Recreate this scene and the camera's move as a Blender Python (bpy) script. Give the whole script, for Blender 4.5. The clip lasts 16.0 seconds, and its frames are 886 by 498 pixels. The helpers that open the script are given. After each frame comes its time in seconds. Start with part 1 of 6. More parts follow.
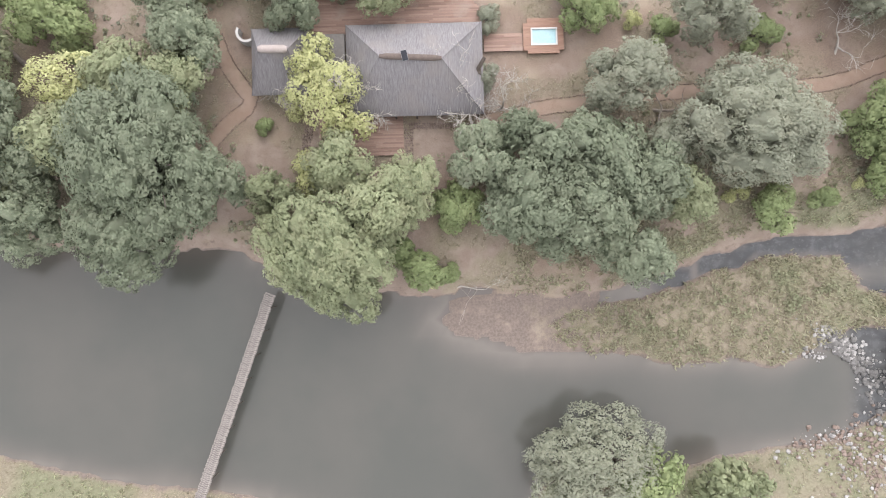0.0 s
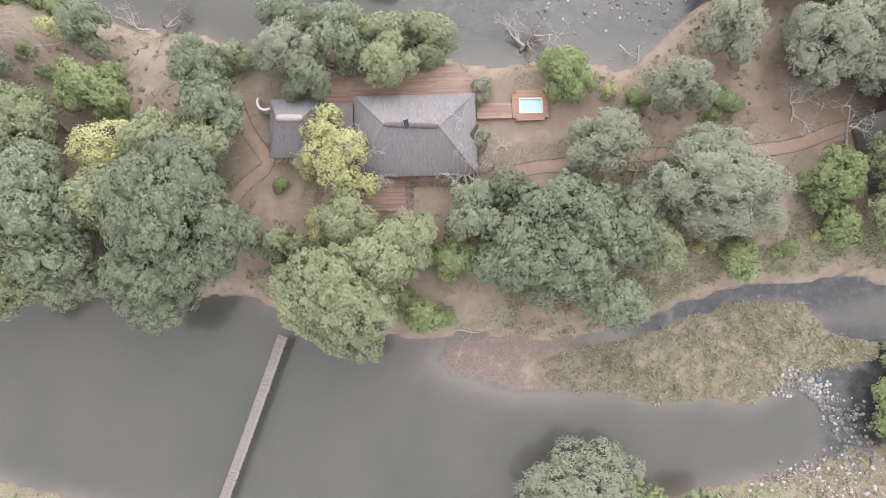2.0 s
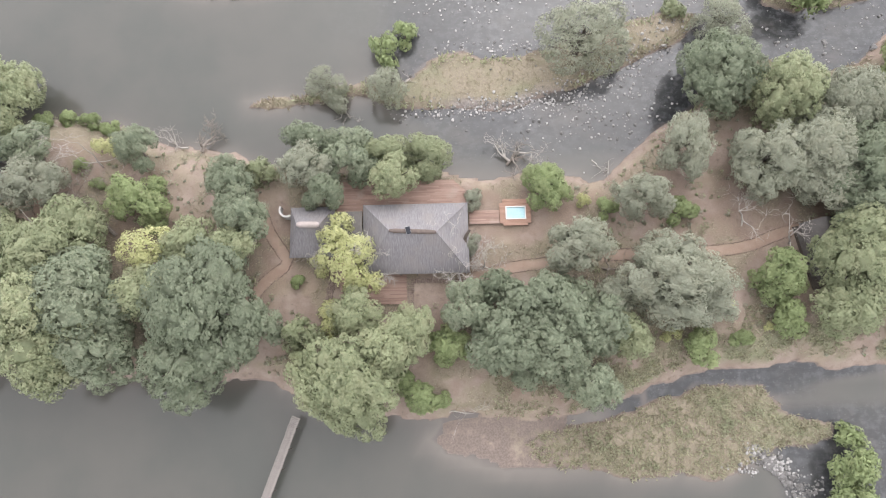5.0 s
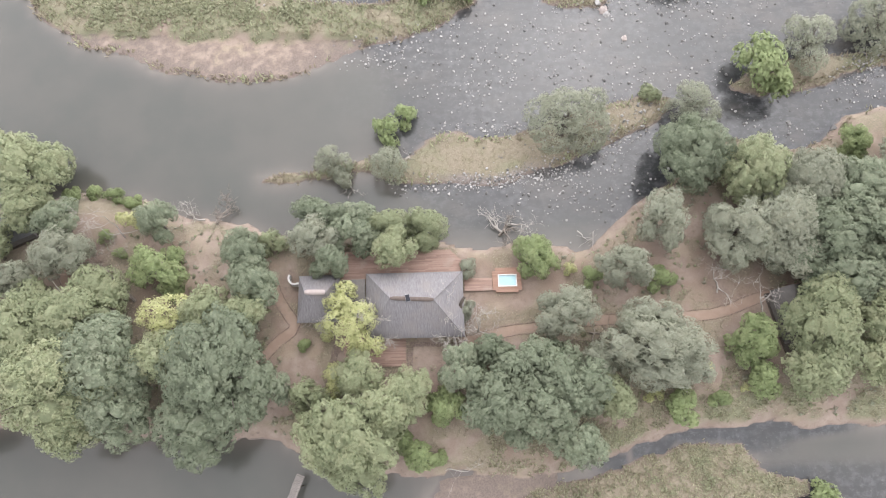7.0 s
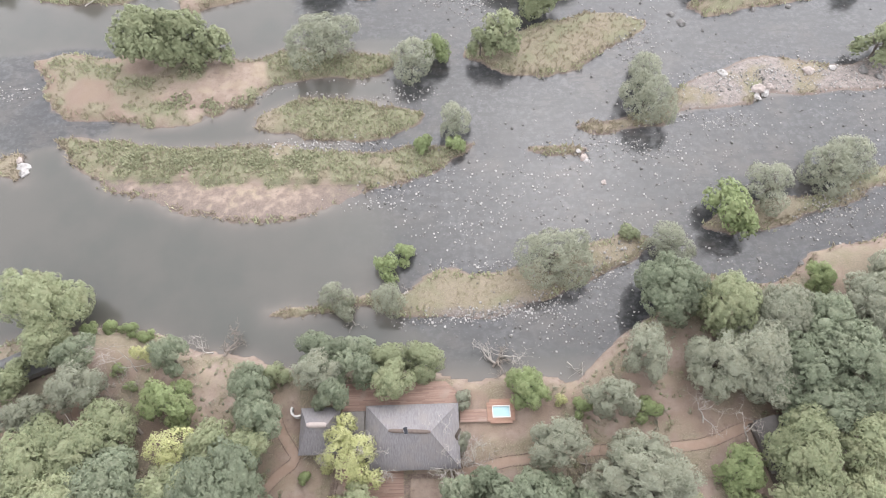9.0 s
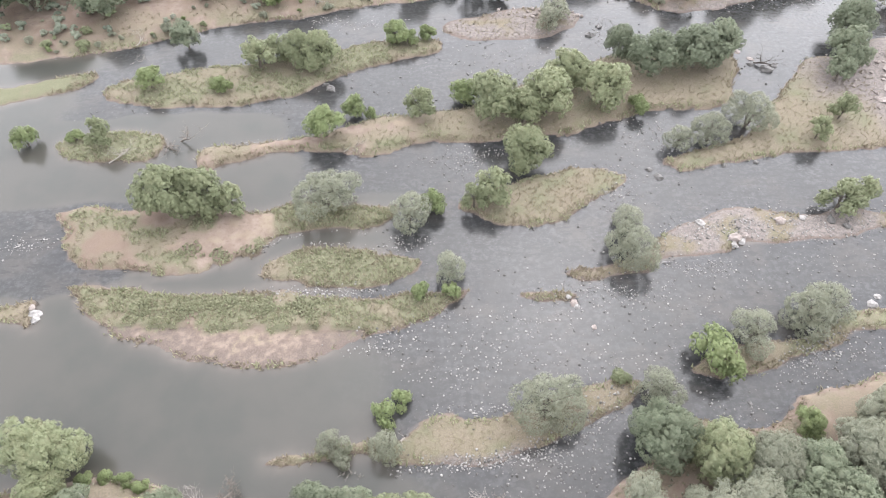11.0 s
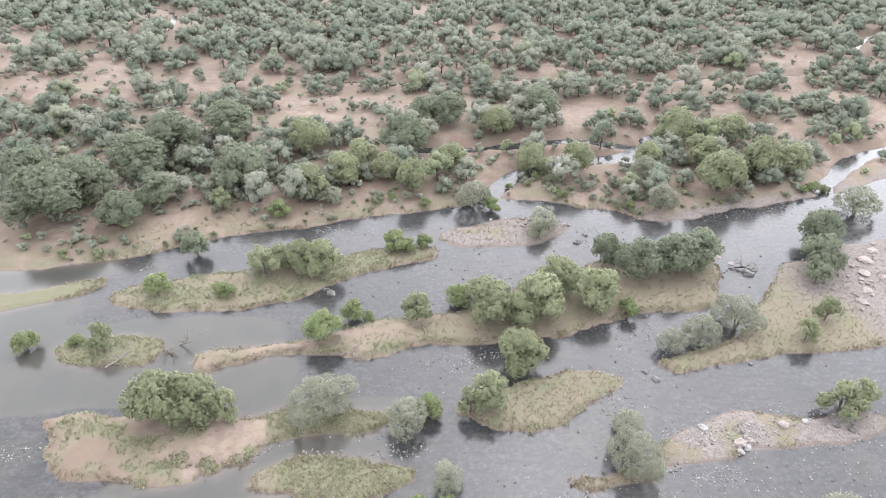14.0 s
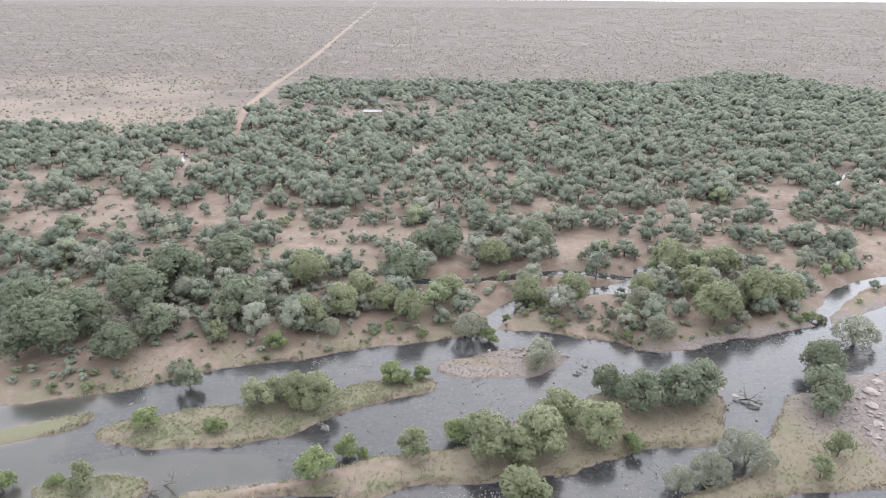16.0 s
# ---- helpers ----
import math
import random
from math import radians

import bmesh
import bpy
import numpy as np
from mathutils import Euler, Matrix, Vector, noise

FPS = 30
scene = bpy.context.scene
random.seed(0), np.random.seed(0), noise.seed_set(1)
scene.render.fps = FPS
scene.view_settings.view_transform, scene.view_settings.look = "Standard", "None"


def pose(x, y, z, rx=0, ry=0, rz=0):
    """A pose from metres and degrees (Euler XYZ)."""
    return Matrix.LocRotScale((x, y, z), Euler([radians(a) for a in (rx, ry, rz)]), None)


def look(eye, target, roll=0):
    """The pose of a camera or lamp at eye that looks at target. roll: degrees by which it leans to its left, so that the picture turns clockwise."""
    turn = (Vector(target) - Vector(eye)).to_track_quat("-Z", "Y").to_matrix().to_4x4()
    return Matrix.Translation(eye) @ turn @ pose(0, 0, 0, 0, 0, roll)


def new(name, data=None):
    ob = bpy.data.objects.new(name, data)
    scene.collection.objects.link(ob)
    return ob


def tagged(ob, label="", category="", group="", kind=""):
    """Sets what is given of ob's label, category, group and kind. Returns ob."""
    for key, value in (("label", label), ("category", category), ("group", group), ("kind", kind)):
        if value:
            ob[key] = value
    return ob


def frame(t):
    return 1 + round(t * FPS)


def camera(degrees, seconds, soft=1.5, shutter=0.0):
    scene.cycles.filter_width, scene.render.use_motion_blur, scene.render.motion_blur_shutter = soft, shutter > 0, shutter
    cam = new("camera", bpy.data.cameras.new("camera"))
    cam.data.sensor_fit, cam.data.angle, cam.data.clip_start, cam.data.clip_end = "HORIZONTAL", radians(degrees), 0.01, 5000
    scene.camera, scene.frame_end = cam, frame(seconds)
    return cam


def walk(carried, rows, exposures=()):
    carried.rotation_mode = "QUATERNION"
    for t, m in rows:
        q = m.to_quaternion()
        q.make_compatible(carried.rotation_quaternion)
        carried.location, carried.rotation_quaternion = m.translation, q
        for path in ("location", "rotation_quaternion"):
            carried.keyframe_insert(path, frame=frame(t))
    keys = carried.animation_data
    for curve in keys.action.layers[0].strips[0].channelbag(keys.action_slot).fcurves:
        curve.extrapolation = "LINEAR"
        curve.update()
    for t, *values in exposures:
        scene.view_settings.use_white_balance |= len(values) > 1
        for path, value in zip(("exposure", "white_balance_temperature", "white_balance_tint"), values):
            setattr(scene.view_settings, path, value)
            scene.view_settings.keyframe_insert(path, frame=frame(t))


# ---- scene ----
cam = camera(69.43, 16.0, soft=1.0)
ROWS = [  # seconds, x, y, z, yaw, pitch, roll
    (0.0, 0.000, 0.000, 77.191, 0.000, -88.186, -1.563),
    (0.5, 0.091, -0.009, 79.014, -0.088, -87.623, -1.468),
    (1.0, 0.196, 0.031, 80.915, -0.182, -86.622, -1.377),
    (1.5, 0.284, 0.047, 82.834, -0.275, -85.485, -1.282),
    (2.0, 0.425, 0.023, 84.810, -0.352, -84.223, -1.163),
    (2.5, 0.521, -0.013, 86.651, -0.429, -83.032, -1.039),
    (3.0, 0.622, -0.040, 88.591, -0.534, -81.768, -0.927),
    (3.5, 0.694, -0.086, 90.518, -0.649, -80.610, -0.810),
    (4.0, 0.750, -0.119, 92.528, -0.795, -79.352, -0.701),
    (6.5, 1.093, 0.030, 102.394, -1.533, -73.476, -0.035),
    (7.0, 1.148, 0.101, 104.372, -1.665, -72.220, 0.090),
    (7.5, 1.207, 0.243, 106.321, -1.798, -70.611, 0.199),
    (8.0, 1.249, 0.462, 108.461, -1.951, -67.748, 0.264),
    (8.5, 1.312, 0.602, 110.453, -2.086, -65.037, 0.329),
    (9.0, 1.339, 0.627, 112.421, -2.189, -62.075, 0.374),
    (11.5, 1.468, 0.441, 119.603, -2.580, -47.565, 0.513),
    (12.0, 1.470, 0.531, 120.268, -2.625, -44.671, 0.520),
    (12.5, 1.488, 0.652, 120.597, -2.654, -41.925, 0.505),
    (13.0, 1.506, 0.722, 120.895, -2.680, -38.930, 0.472),
    (13.5, 1.507, 0.732, 121.172, -2.704, -36.173, 0.448),
    (14.0, 1.519, 0.728, 121.482, -2.738, -33.185, 0.433),
    (14.5, 1.537, 0.697, 121.753, -2.777, -30.427, 0.416),
    (15.0, 1.561, 0.652, 121.993, -2.804, -27.419, 0.386),
    (15.5, 1.577, 0.588, 122.108, -2.836, -24.643, 0.372),
    (16.0, 1.566, 0.538, 122.189, -2.864, -21.633, 0.374),
]
walk(cam, [(t, pose(x, y, z, 0, 0, yaw) @ pose(0, 0, 0, 90 + pitch) @ pose(0, 0, 0, 0, 0, roll)) for t, x, y, z, yaw, pitch, roll in ROWS],
     exposures=[(0.0, 2.48, 6500, 13), (7.0, 2.5, 6480, 13), (12.5, 2.54, 6360, 13), (14.5, 2.53, 6290, 13), (16.0, 2.18, 6230, 13)])

# ---- light: an overcast day ----
world = bpy.data.worlds.new("overcast_sky")
scene.world = world
world.use_nodes = True
wn, wl = world.node_tree.nodes, world.node_tree.links
sky = wn.new("ShaderNodeTexSky")
sky.sky_type = "NISHITA"
sky.sun_disc = False
sky.sun_elevation, sky.sun_rotation = radians(55), radians(20)
sky.air_density, sky.dust_density, sky.ozone_density = 1.0, 1.0, 1.0
pale = wn.new("ShaderNodeHueSaturation")
pale.inputs["Saturation"].default_value = 0.15
wl.new(sky.outputs[0], pale.inputs["Color"])
wl.new(pale.outputs[0], wn["Background"].inputs["Color"])
wn["Background"].inputs["Strength"].default_value = 0.15
sun_data = bpy.data.lights.new("sun", "SUN")
sun_data.energy, sun_data.angle, sun_data.color = 0.6, radians(130), (1.0, 0.97, 0.93)
sun = new("sun", sun_data)
sun.matrix_world = look((45, 110, 330), (0, 0, 0))

# ---- mesh and node helpers ----
rng = np.random.default_rng(7)


def mesh_from(name, verts, faces, material, smooth=False, normals=None):
    """A mesh from arrays: verts n x 3, faces a list of arrays of corner indices (n x 3 or n x 4)."""
    me = bpy.data.meshes.new(name)
    verts = np.asarray(verts, dtype=np.float32)
    faces = [np.asarray(f, dtype=np.int32) for f in faces if len(f)]
    loops = np.concatenate([f.ravel() for f in faces])
    sizes = np.concatenate([np.full(len(f), f.shape[1]) for f in faces])
    me.vertices.add(len(verts))
    me.vertices.foreach_set("co", verts.ravel())
    me.loops.add(len(loops))
    me.loops.foreach_set("vertex_index", loops)
    me.polygons.add(len(sizes))
    me.polygons.foreach_set("loop_start", np.concatenate(([0], np.cumsum(sizes)[:-1])).astype(np.int32))
    me.polygons.foreach_set("use_smooth", np.full(len(sizes), smooth))
    me.update(calc_edges=True)
    me.validate()
    if normals is not None:
        me.polygons.foreach_set("use_smooth", np.full(len(sizes), True))
        me.normals_split_custom_set_from_vertices(np.asarray(normals, dtype=np.float32))
    if material:
        me.materials.append(material)
    return me


class Shape:
    """Gathers pieces of geometry for one mesh."""

    def __init__(self):
        self.v, self.q, self.t, self.n, self.out = [], [], [], 0, []

    def add(self, verts, quads=(), tris=(), normals=None):
        if len(quads):
            self.q.append(np.asarray(quads) + self.n)
        if len(tris):
            self.t.append(np.asarray(tris) + self.n)
        self.v.append(np.asarray(verts, dtype=float))
        self.n += len(verts)
        if normals is not None:
            self.out.append(normals / (np.linalg.norm(normals, axis=1)[:, None] + 1e-9))

    def box(self, x0, y0, z0, x1, y1, z1, turn=0.0, centre=None):
        v = np.array([[x, y, z] for z in (z0, z1) for x, y in ((x0, y0), (x1, y0), (x1, y1), (x0, y1))], dtype=float)
        if turn:
            c = np.array(centre or ((x0 + x1) / 2, (y0 + y1) / 2))
            a = math.radians(turn)
            d = v[:, :2] - c
            v[:, :2] = c + np.stack([d[:, 0] * math.cos(a) - d[:, 1] * math.sin(a), d[:, 0] * math.sin(a) + d[:, 1] * math.cos(a)], 1)
        self.add(v, [[0, 3, 2, 1], [4, 5, 6, 7], [0, 1, 5, 4], [1, 2, 6, 5], [2, 3, 7, 6], [3, 0, 4, 7]])

    def tube(self, points, radii, sides=6):
        p = np.asarray(points, dtype=float)
        d = np.gradient(p, axis=0)
        d /= np.linalg.norm(d, axis=1)[:, None] + 1e-9
        ref = np.where(np.abs(d[:, 2:3]) > 0.9, [[1.0, 0, 0]], [[0, 0, 1.0]])
        a = np.cross(d, ref)
        a /= np.linalg.norm(a, axis=1)[:, None] + 1e-9
        b = np.cross(d, a)
        ang = np.linspace(0, 2 * np.pi, sides, endpoint=False)
        ring = p[:, None] + np.asarray(radii)[:, None, None] * (a[:, None] * np.cos(ang)[None, :, None] + b[:, None] * np.sin(ang)[None, :, None])
        k = len(p)
        i, j = np.meshgrid(np.arange(k - 1), np.arange(sides), indexing="ij")
        j2 = (j + 1) % sides
        quads = np.stack([i * sides + j, (i + 1) * sides + j, (i + 1) * sides + j2, i * sides + j2], -1).reshape(-1, 4)
        self.add(ring.reshape(-1, 3), quads)

    def mesh(self, name, material, smooth=False):
        return mesh_from(name, np.concatenate(self.v), ([np.concatenate(self.q)] if self.q else []) + ([np.concatenate(self.t)] if self.t else []), material, smooth, np.concatenate(self.out) if self.out else None)


def part(name, me, parent=None, label=""):
    ob = new(name, me)
    if parent:
        ob.parent = parent
    return tagged(ob, label)


def thing(name, label, category, group="", m=None):
    ob = tagged(new(name), label, category, group)
    if m is not None:
        ob.matrix_basis = m
    return ob


class Nodes:
    """A material with short names for the nodes that all of them use."""

    def __init__(self, name, rough=0.85, metal=0.0):
        self.m = bpy.data.materials.new(name)
        self.m.use_nodes = True
        self.n, self.l = self.m.node_tree.nodes, self.m.node_tree.links
        self.b = self.n["Principled BSDF"]
        self.b.inputs["Roughness"].default_value = rough
        self.b.inputs["Metallic"].default_value = metal
        self.b.inputs["Specular IOR Level"].default_value = 0.3
        self.co = self.n.new("ShaderNodeTexCoord").outputs["Object"]
        self.geo = None

    def put(self, socket, value):
        if isinstance(value, bpy.types.NodeSocket):
            self.l.new(value, socket)
        elif isinstance(value, tuple) and len(value) == 3 and socket.type == "RGBA":
            socket.default_value = (*value, 1)
        else:
            socket.default_value = value

    def noise(self, scale, detail=4.0, rough=0.55, stretch=None):
        node = self.n.new("ShaderNodeTexNoise")
        node.inputs["Scale"].default_value = scale
        node.inputs["Detail"].default_value = detail
        node.inputs["Roughness"].default_value = rough
        co = self.co
        if stretch:
            mp = self.n.new("ShaderNodeMapping")
            mp.inputs["Scale"].default_value = stretch
            self.l.new(co, mp.inputs[0])
            co = mp.outputs[0]
        self.l.new(co, node.inputs["Vector"])
        return node.outputs["Fac"]

    def ramp(self, fac, low, high, a=0.0, b=1.0):
        node = self.n.new("ShaderNodeMapRange")
        node.interpolation_type = "SMOOTHSTEP"
        for k, v in enumerate((fac, low, high, a, b)):
            self.put(node.inputs[k], v)
        return node.outputs[0]

    def mix(self, fac, a, b):
        node = self.n.new("ShaderNodeMix")
        node.data_type = "RGBA"
        self.put(node.inputs[0], fac)
        self.put(node.inputs[6], a)
        self.put(node.inputs[7], b)
        return node.outputs[2]

    def math(self, op, a, b=0.0):
        node = self.n.new("ShaderNodeMath")
        node.operation = op
        self.put(node.inputs[0], a)
        self.put(node.inputs[1], b)
        return node.outputs[0]

    def attr(self, name):
        node = self.n.new("ShaderNodeAttribute")
        node.attribute_name = name
        return node.outputs["Fac"]

    def island(self):
        return self.n.new("ShaderNodeNewGeometry").outputs["Random Per Island"]

    def rand(self):
        return self.n.new("ShaderNodeObjectInfo").outputs["Random"]

    def colour(self, value):
        self.put(self.b.inputs["Base Color"], value)

    def bump(self, height, strength=0.4, distance=0.1):
        node = self.n.new("ShaderNodeBump")
        node.inputs["Strength"].default_value = strength
        node.inputs["Distance"].default_value = distance
        self.l.new(height, node.inputs["Height"])
        self.l.new(node.outputs[0], self.b.inputs["Normal"])


def leaf_shader(k, c, through_share=0.4):
    """Leaves shine a little and let some light through."""
    k.colour(c)
    tr = k.n.new("ShaderNodeBsdfTranslucent")
    k.l.new(c, tr.inputs["Color"])
    ms = k.n.new("ShaderNodeMixShader")
    ms.inputs[0].default_value = through_share
    k.l.new(k.b.outputs[0], ms.inputs[1])
    k.l.new(tr.outputs[0], ms.inputs[2])
    k.l.new(ms.outputs[0], k.n["Material Output"].inputs["Surface"])


def foliage(name, dark, light, odd):
    """Leaves: each spray differs, each bough a little, and each tree."""
    k = Nodes(name, 0.7)
    c = k.mix(k.ramp(k.island(), 0.0, 1.0, 0.2, 0.9), dark, light)
    c = k.mix(k.ramp(k.noise(1.0, 2), 0.4, 0.62, 0.45, 0.0), c, tuple(0.9 * v for v in dark))
    c = k.mix(k.ramp(k.noise(0.8, 2, 0.5, (1, 1, 1.6)), 0.5, 0.7, 0.0, 0.5), c, light)
    c = k.mix(k.ramp(k.noise(0.45, 3), 0.42, 0.72, 0.0, 0.75), c, odd)
    c = k.mix(k.ramp(k.noise(4.5, 3, 0.6), 0.5, 0.75, 0.0, 0.35), c, tuple(0.8 * v for v in dark))
    c = k.mix(k.ramp(k.rand(), 0.0, 1.0, 0.0, 0.4), c, tuple(0.8 * v for v in dark))
    leaf_shader(k, c)
    return k.m


def plain(name, a, b, scale=3.0, rough=0.85, stretch=None, bump=0.3, metal=0.0):
    """Two tones mingled at two scales, a tint of its own for each object, and fine relief."""
    k = Nodes(name, rough, metal)
    fine = k.noise(scale * 6, 5, 0.6, stretch)
    c = k.mix(k.ramp(k.noise(scale, 4, 0.6, stretch), 0.3, 0.7), a, b)
    c = k.mix(k.ramp(fine, 0.35, 0.75, 0.0, 0.4), c, tuple(0.55 * v for v in a))
    c = k.mix(k.ramp(k.rand(), 0.0, 1.0, 0.0, 0.35), c, tuple(0.7 * v for v in b))
    k.colour(c)
    k.bump(fine, bump, 0.03)
    return k.m


LEAF = {
    "dark": foliage("dark_leaves", (0.113, 0.134, 0.087), (0.223, 0.250, 0.169), (0.185, 0.198, 0.136)),
    "grey": foliage("grey_green_leaves", (0.166, 0.176, 0.128), (0.279, 0.289, 0.219), (0.231, 0.229, 0.167)),
    "green": foliage("green_leaves", (0.155, 0.177, 0.099), (0.284, 0.306, 0.182), (0.242, 0.243, 0.148)),
    "pale": foliage("pale_grey_green_leaves", (0.185, 0.194, 0.142), (0.305, 0.316, 0.238), (0.250, 0.255, 0.182)),
    "bright": foliage("bright_leaves", (0.140, 0.173, 0.077), (0.252, 0.300, 0.142), (0.219, 0.239, 0.121)),
    "yellow": foliage("yellow_green_leaves", (0.291, 0.300, 0.134), (0.476, 0.479, 0.247), (0.359, 0.360, 0.198)),
}
BARK = plain("bark", (0.0754, 0.0609, 0.0493), (0.128, 0.11, 0.0928), 4, stretch=(1, 1, 0.25))
DEADWOOD = plain("bleached_wood", (0.232, 0.209, 0.186), (0.319, 0.296, 0.267), 5, stretch=(1, 1, 0.3))
DARKWOOD = plain("dark_wood", (0.0406, 0.0319, 0.0261), (0.0754, 0.0609, 0.0493), 4)
DECK = plain("red_brown_boards", (0.157, 0.087, 0.0609), (0.209, 0.128, 0.0928), 1.2, 0.7, stretch=(0.3, 3, 1))
PLANK = plain("weathered_planks", (0.06, 0.05, 0.046), (0.21, 0.188, 0.172), 1.2, 0.8, stretch=(3, 3, 1))
PLASTER = plain("sand_plaster", (0.29, 0.244, 0.197), (0.336, 0.29, 0.244), 2)
WHITEWALL = plain("white_plaster", (0.36, 0.348, 0.331), (0.435, 0.423, 0.406), 3)
CEMENT = plain("ridge_cement", (0.06, 0.045, 0.038), (0.09, 0.07, 0.06), 2)
PALECAP = plain("pale_ridge_cement", (0.2, 0.17, 0.155), (0.25, 0.215, 0.2), 2)
DRIFT = plain("brown_driftwood", (0.11, 0.09, 0.075), (0.2, 0.175, 0.15), 3, stretch=(1, 1, 0.3))
# grey canvas darkened, with the shade of the trees put into its colour
SHADEDCANVAS = plain("shaded_canvas", (0.05, 0.046, 0.043), (0.075, 0.068, 0.063), 1.0)
CANVAS = plain("grey_canvas", (0.09, 0.083, 0.077), (0.125, 0.115, 0.108), 1.0)
ROCK = plain("river_stone", (0.15, 0.143, 0.136), (0.31, 0.297, 0.284), 1.5)
REDROCK = plain("rust_brown_rock", (0.1, 0.072, 0.058), (0.17, 0.13, 0.11), 1.5)
PINKROCK = plain("pale_pink_rock", (0.19, 0.16, 0.145), (0.28, 0.245, 0.225), 0.6)
DARKROCK = plain("dark_wet_rock", (0.058, 0.0551, 0.0522), (0.116, 0.11, 0.104), 1.5, 0.5)
SOILEDGE = plain("path_edging", (0.0812, 0.058, 0.0464), (0.145, 0.104, 0.0812), 3)
METAL = plain("dull_metal", (0.174, 0.174, 0.174), (0.232, 0.232, 0.232), 3, 0.5, metal=0.6)
TINROOF = plain("pale_tin_sheet", (0.2, 0.22, 0.22), (0.25, 0.27, 0.27), 1, 0.6)


def thatch_material():
    k = Nodes("grey_thatch", 0.95)
    streak = k.noise(1.0, 6, 0.7, (16, 1.1, 1.1))
    c = k.mix(k.ramp(streak, 0.3, 0.7), (0.085, 0.079, 0.081), (0.15, 0.142, 0.146))
    c = k.mix(k.ramp(k.noise(0.3, 4), 0.45, 0.7, 0, 0.6), c, (0.135, 0.12, 0.114))
    seam = k.n.new("ShaderNodeTexWave")
    seam.inputs["Scale"].default_value = 0.28
    seam.inputs["Distortion"].default_value = 0.6
    seam.inputs["Detail"].default_value = 2.0
    k.l.new(k.co, seam.inputs["Vector"])
    c = k.mix(k.ramp(seam.outputs["Fac"], 0.0, 0.06, 0.12, 0.0), c, (0.055, 0.05, 0.05))
    c = k.mix(k.ramp(k.noise(2.0, 5, 0.7, (2.5, 0.5, 0.5)), 0.58, 0.72, 0, 0.5), c, (0.06, 0.056, 0.055))
    k.colour(c)
    k.bump(streak, 0.6, 0.06)
    return k.m


THATCH = thatch_material()

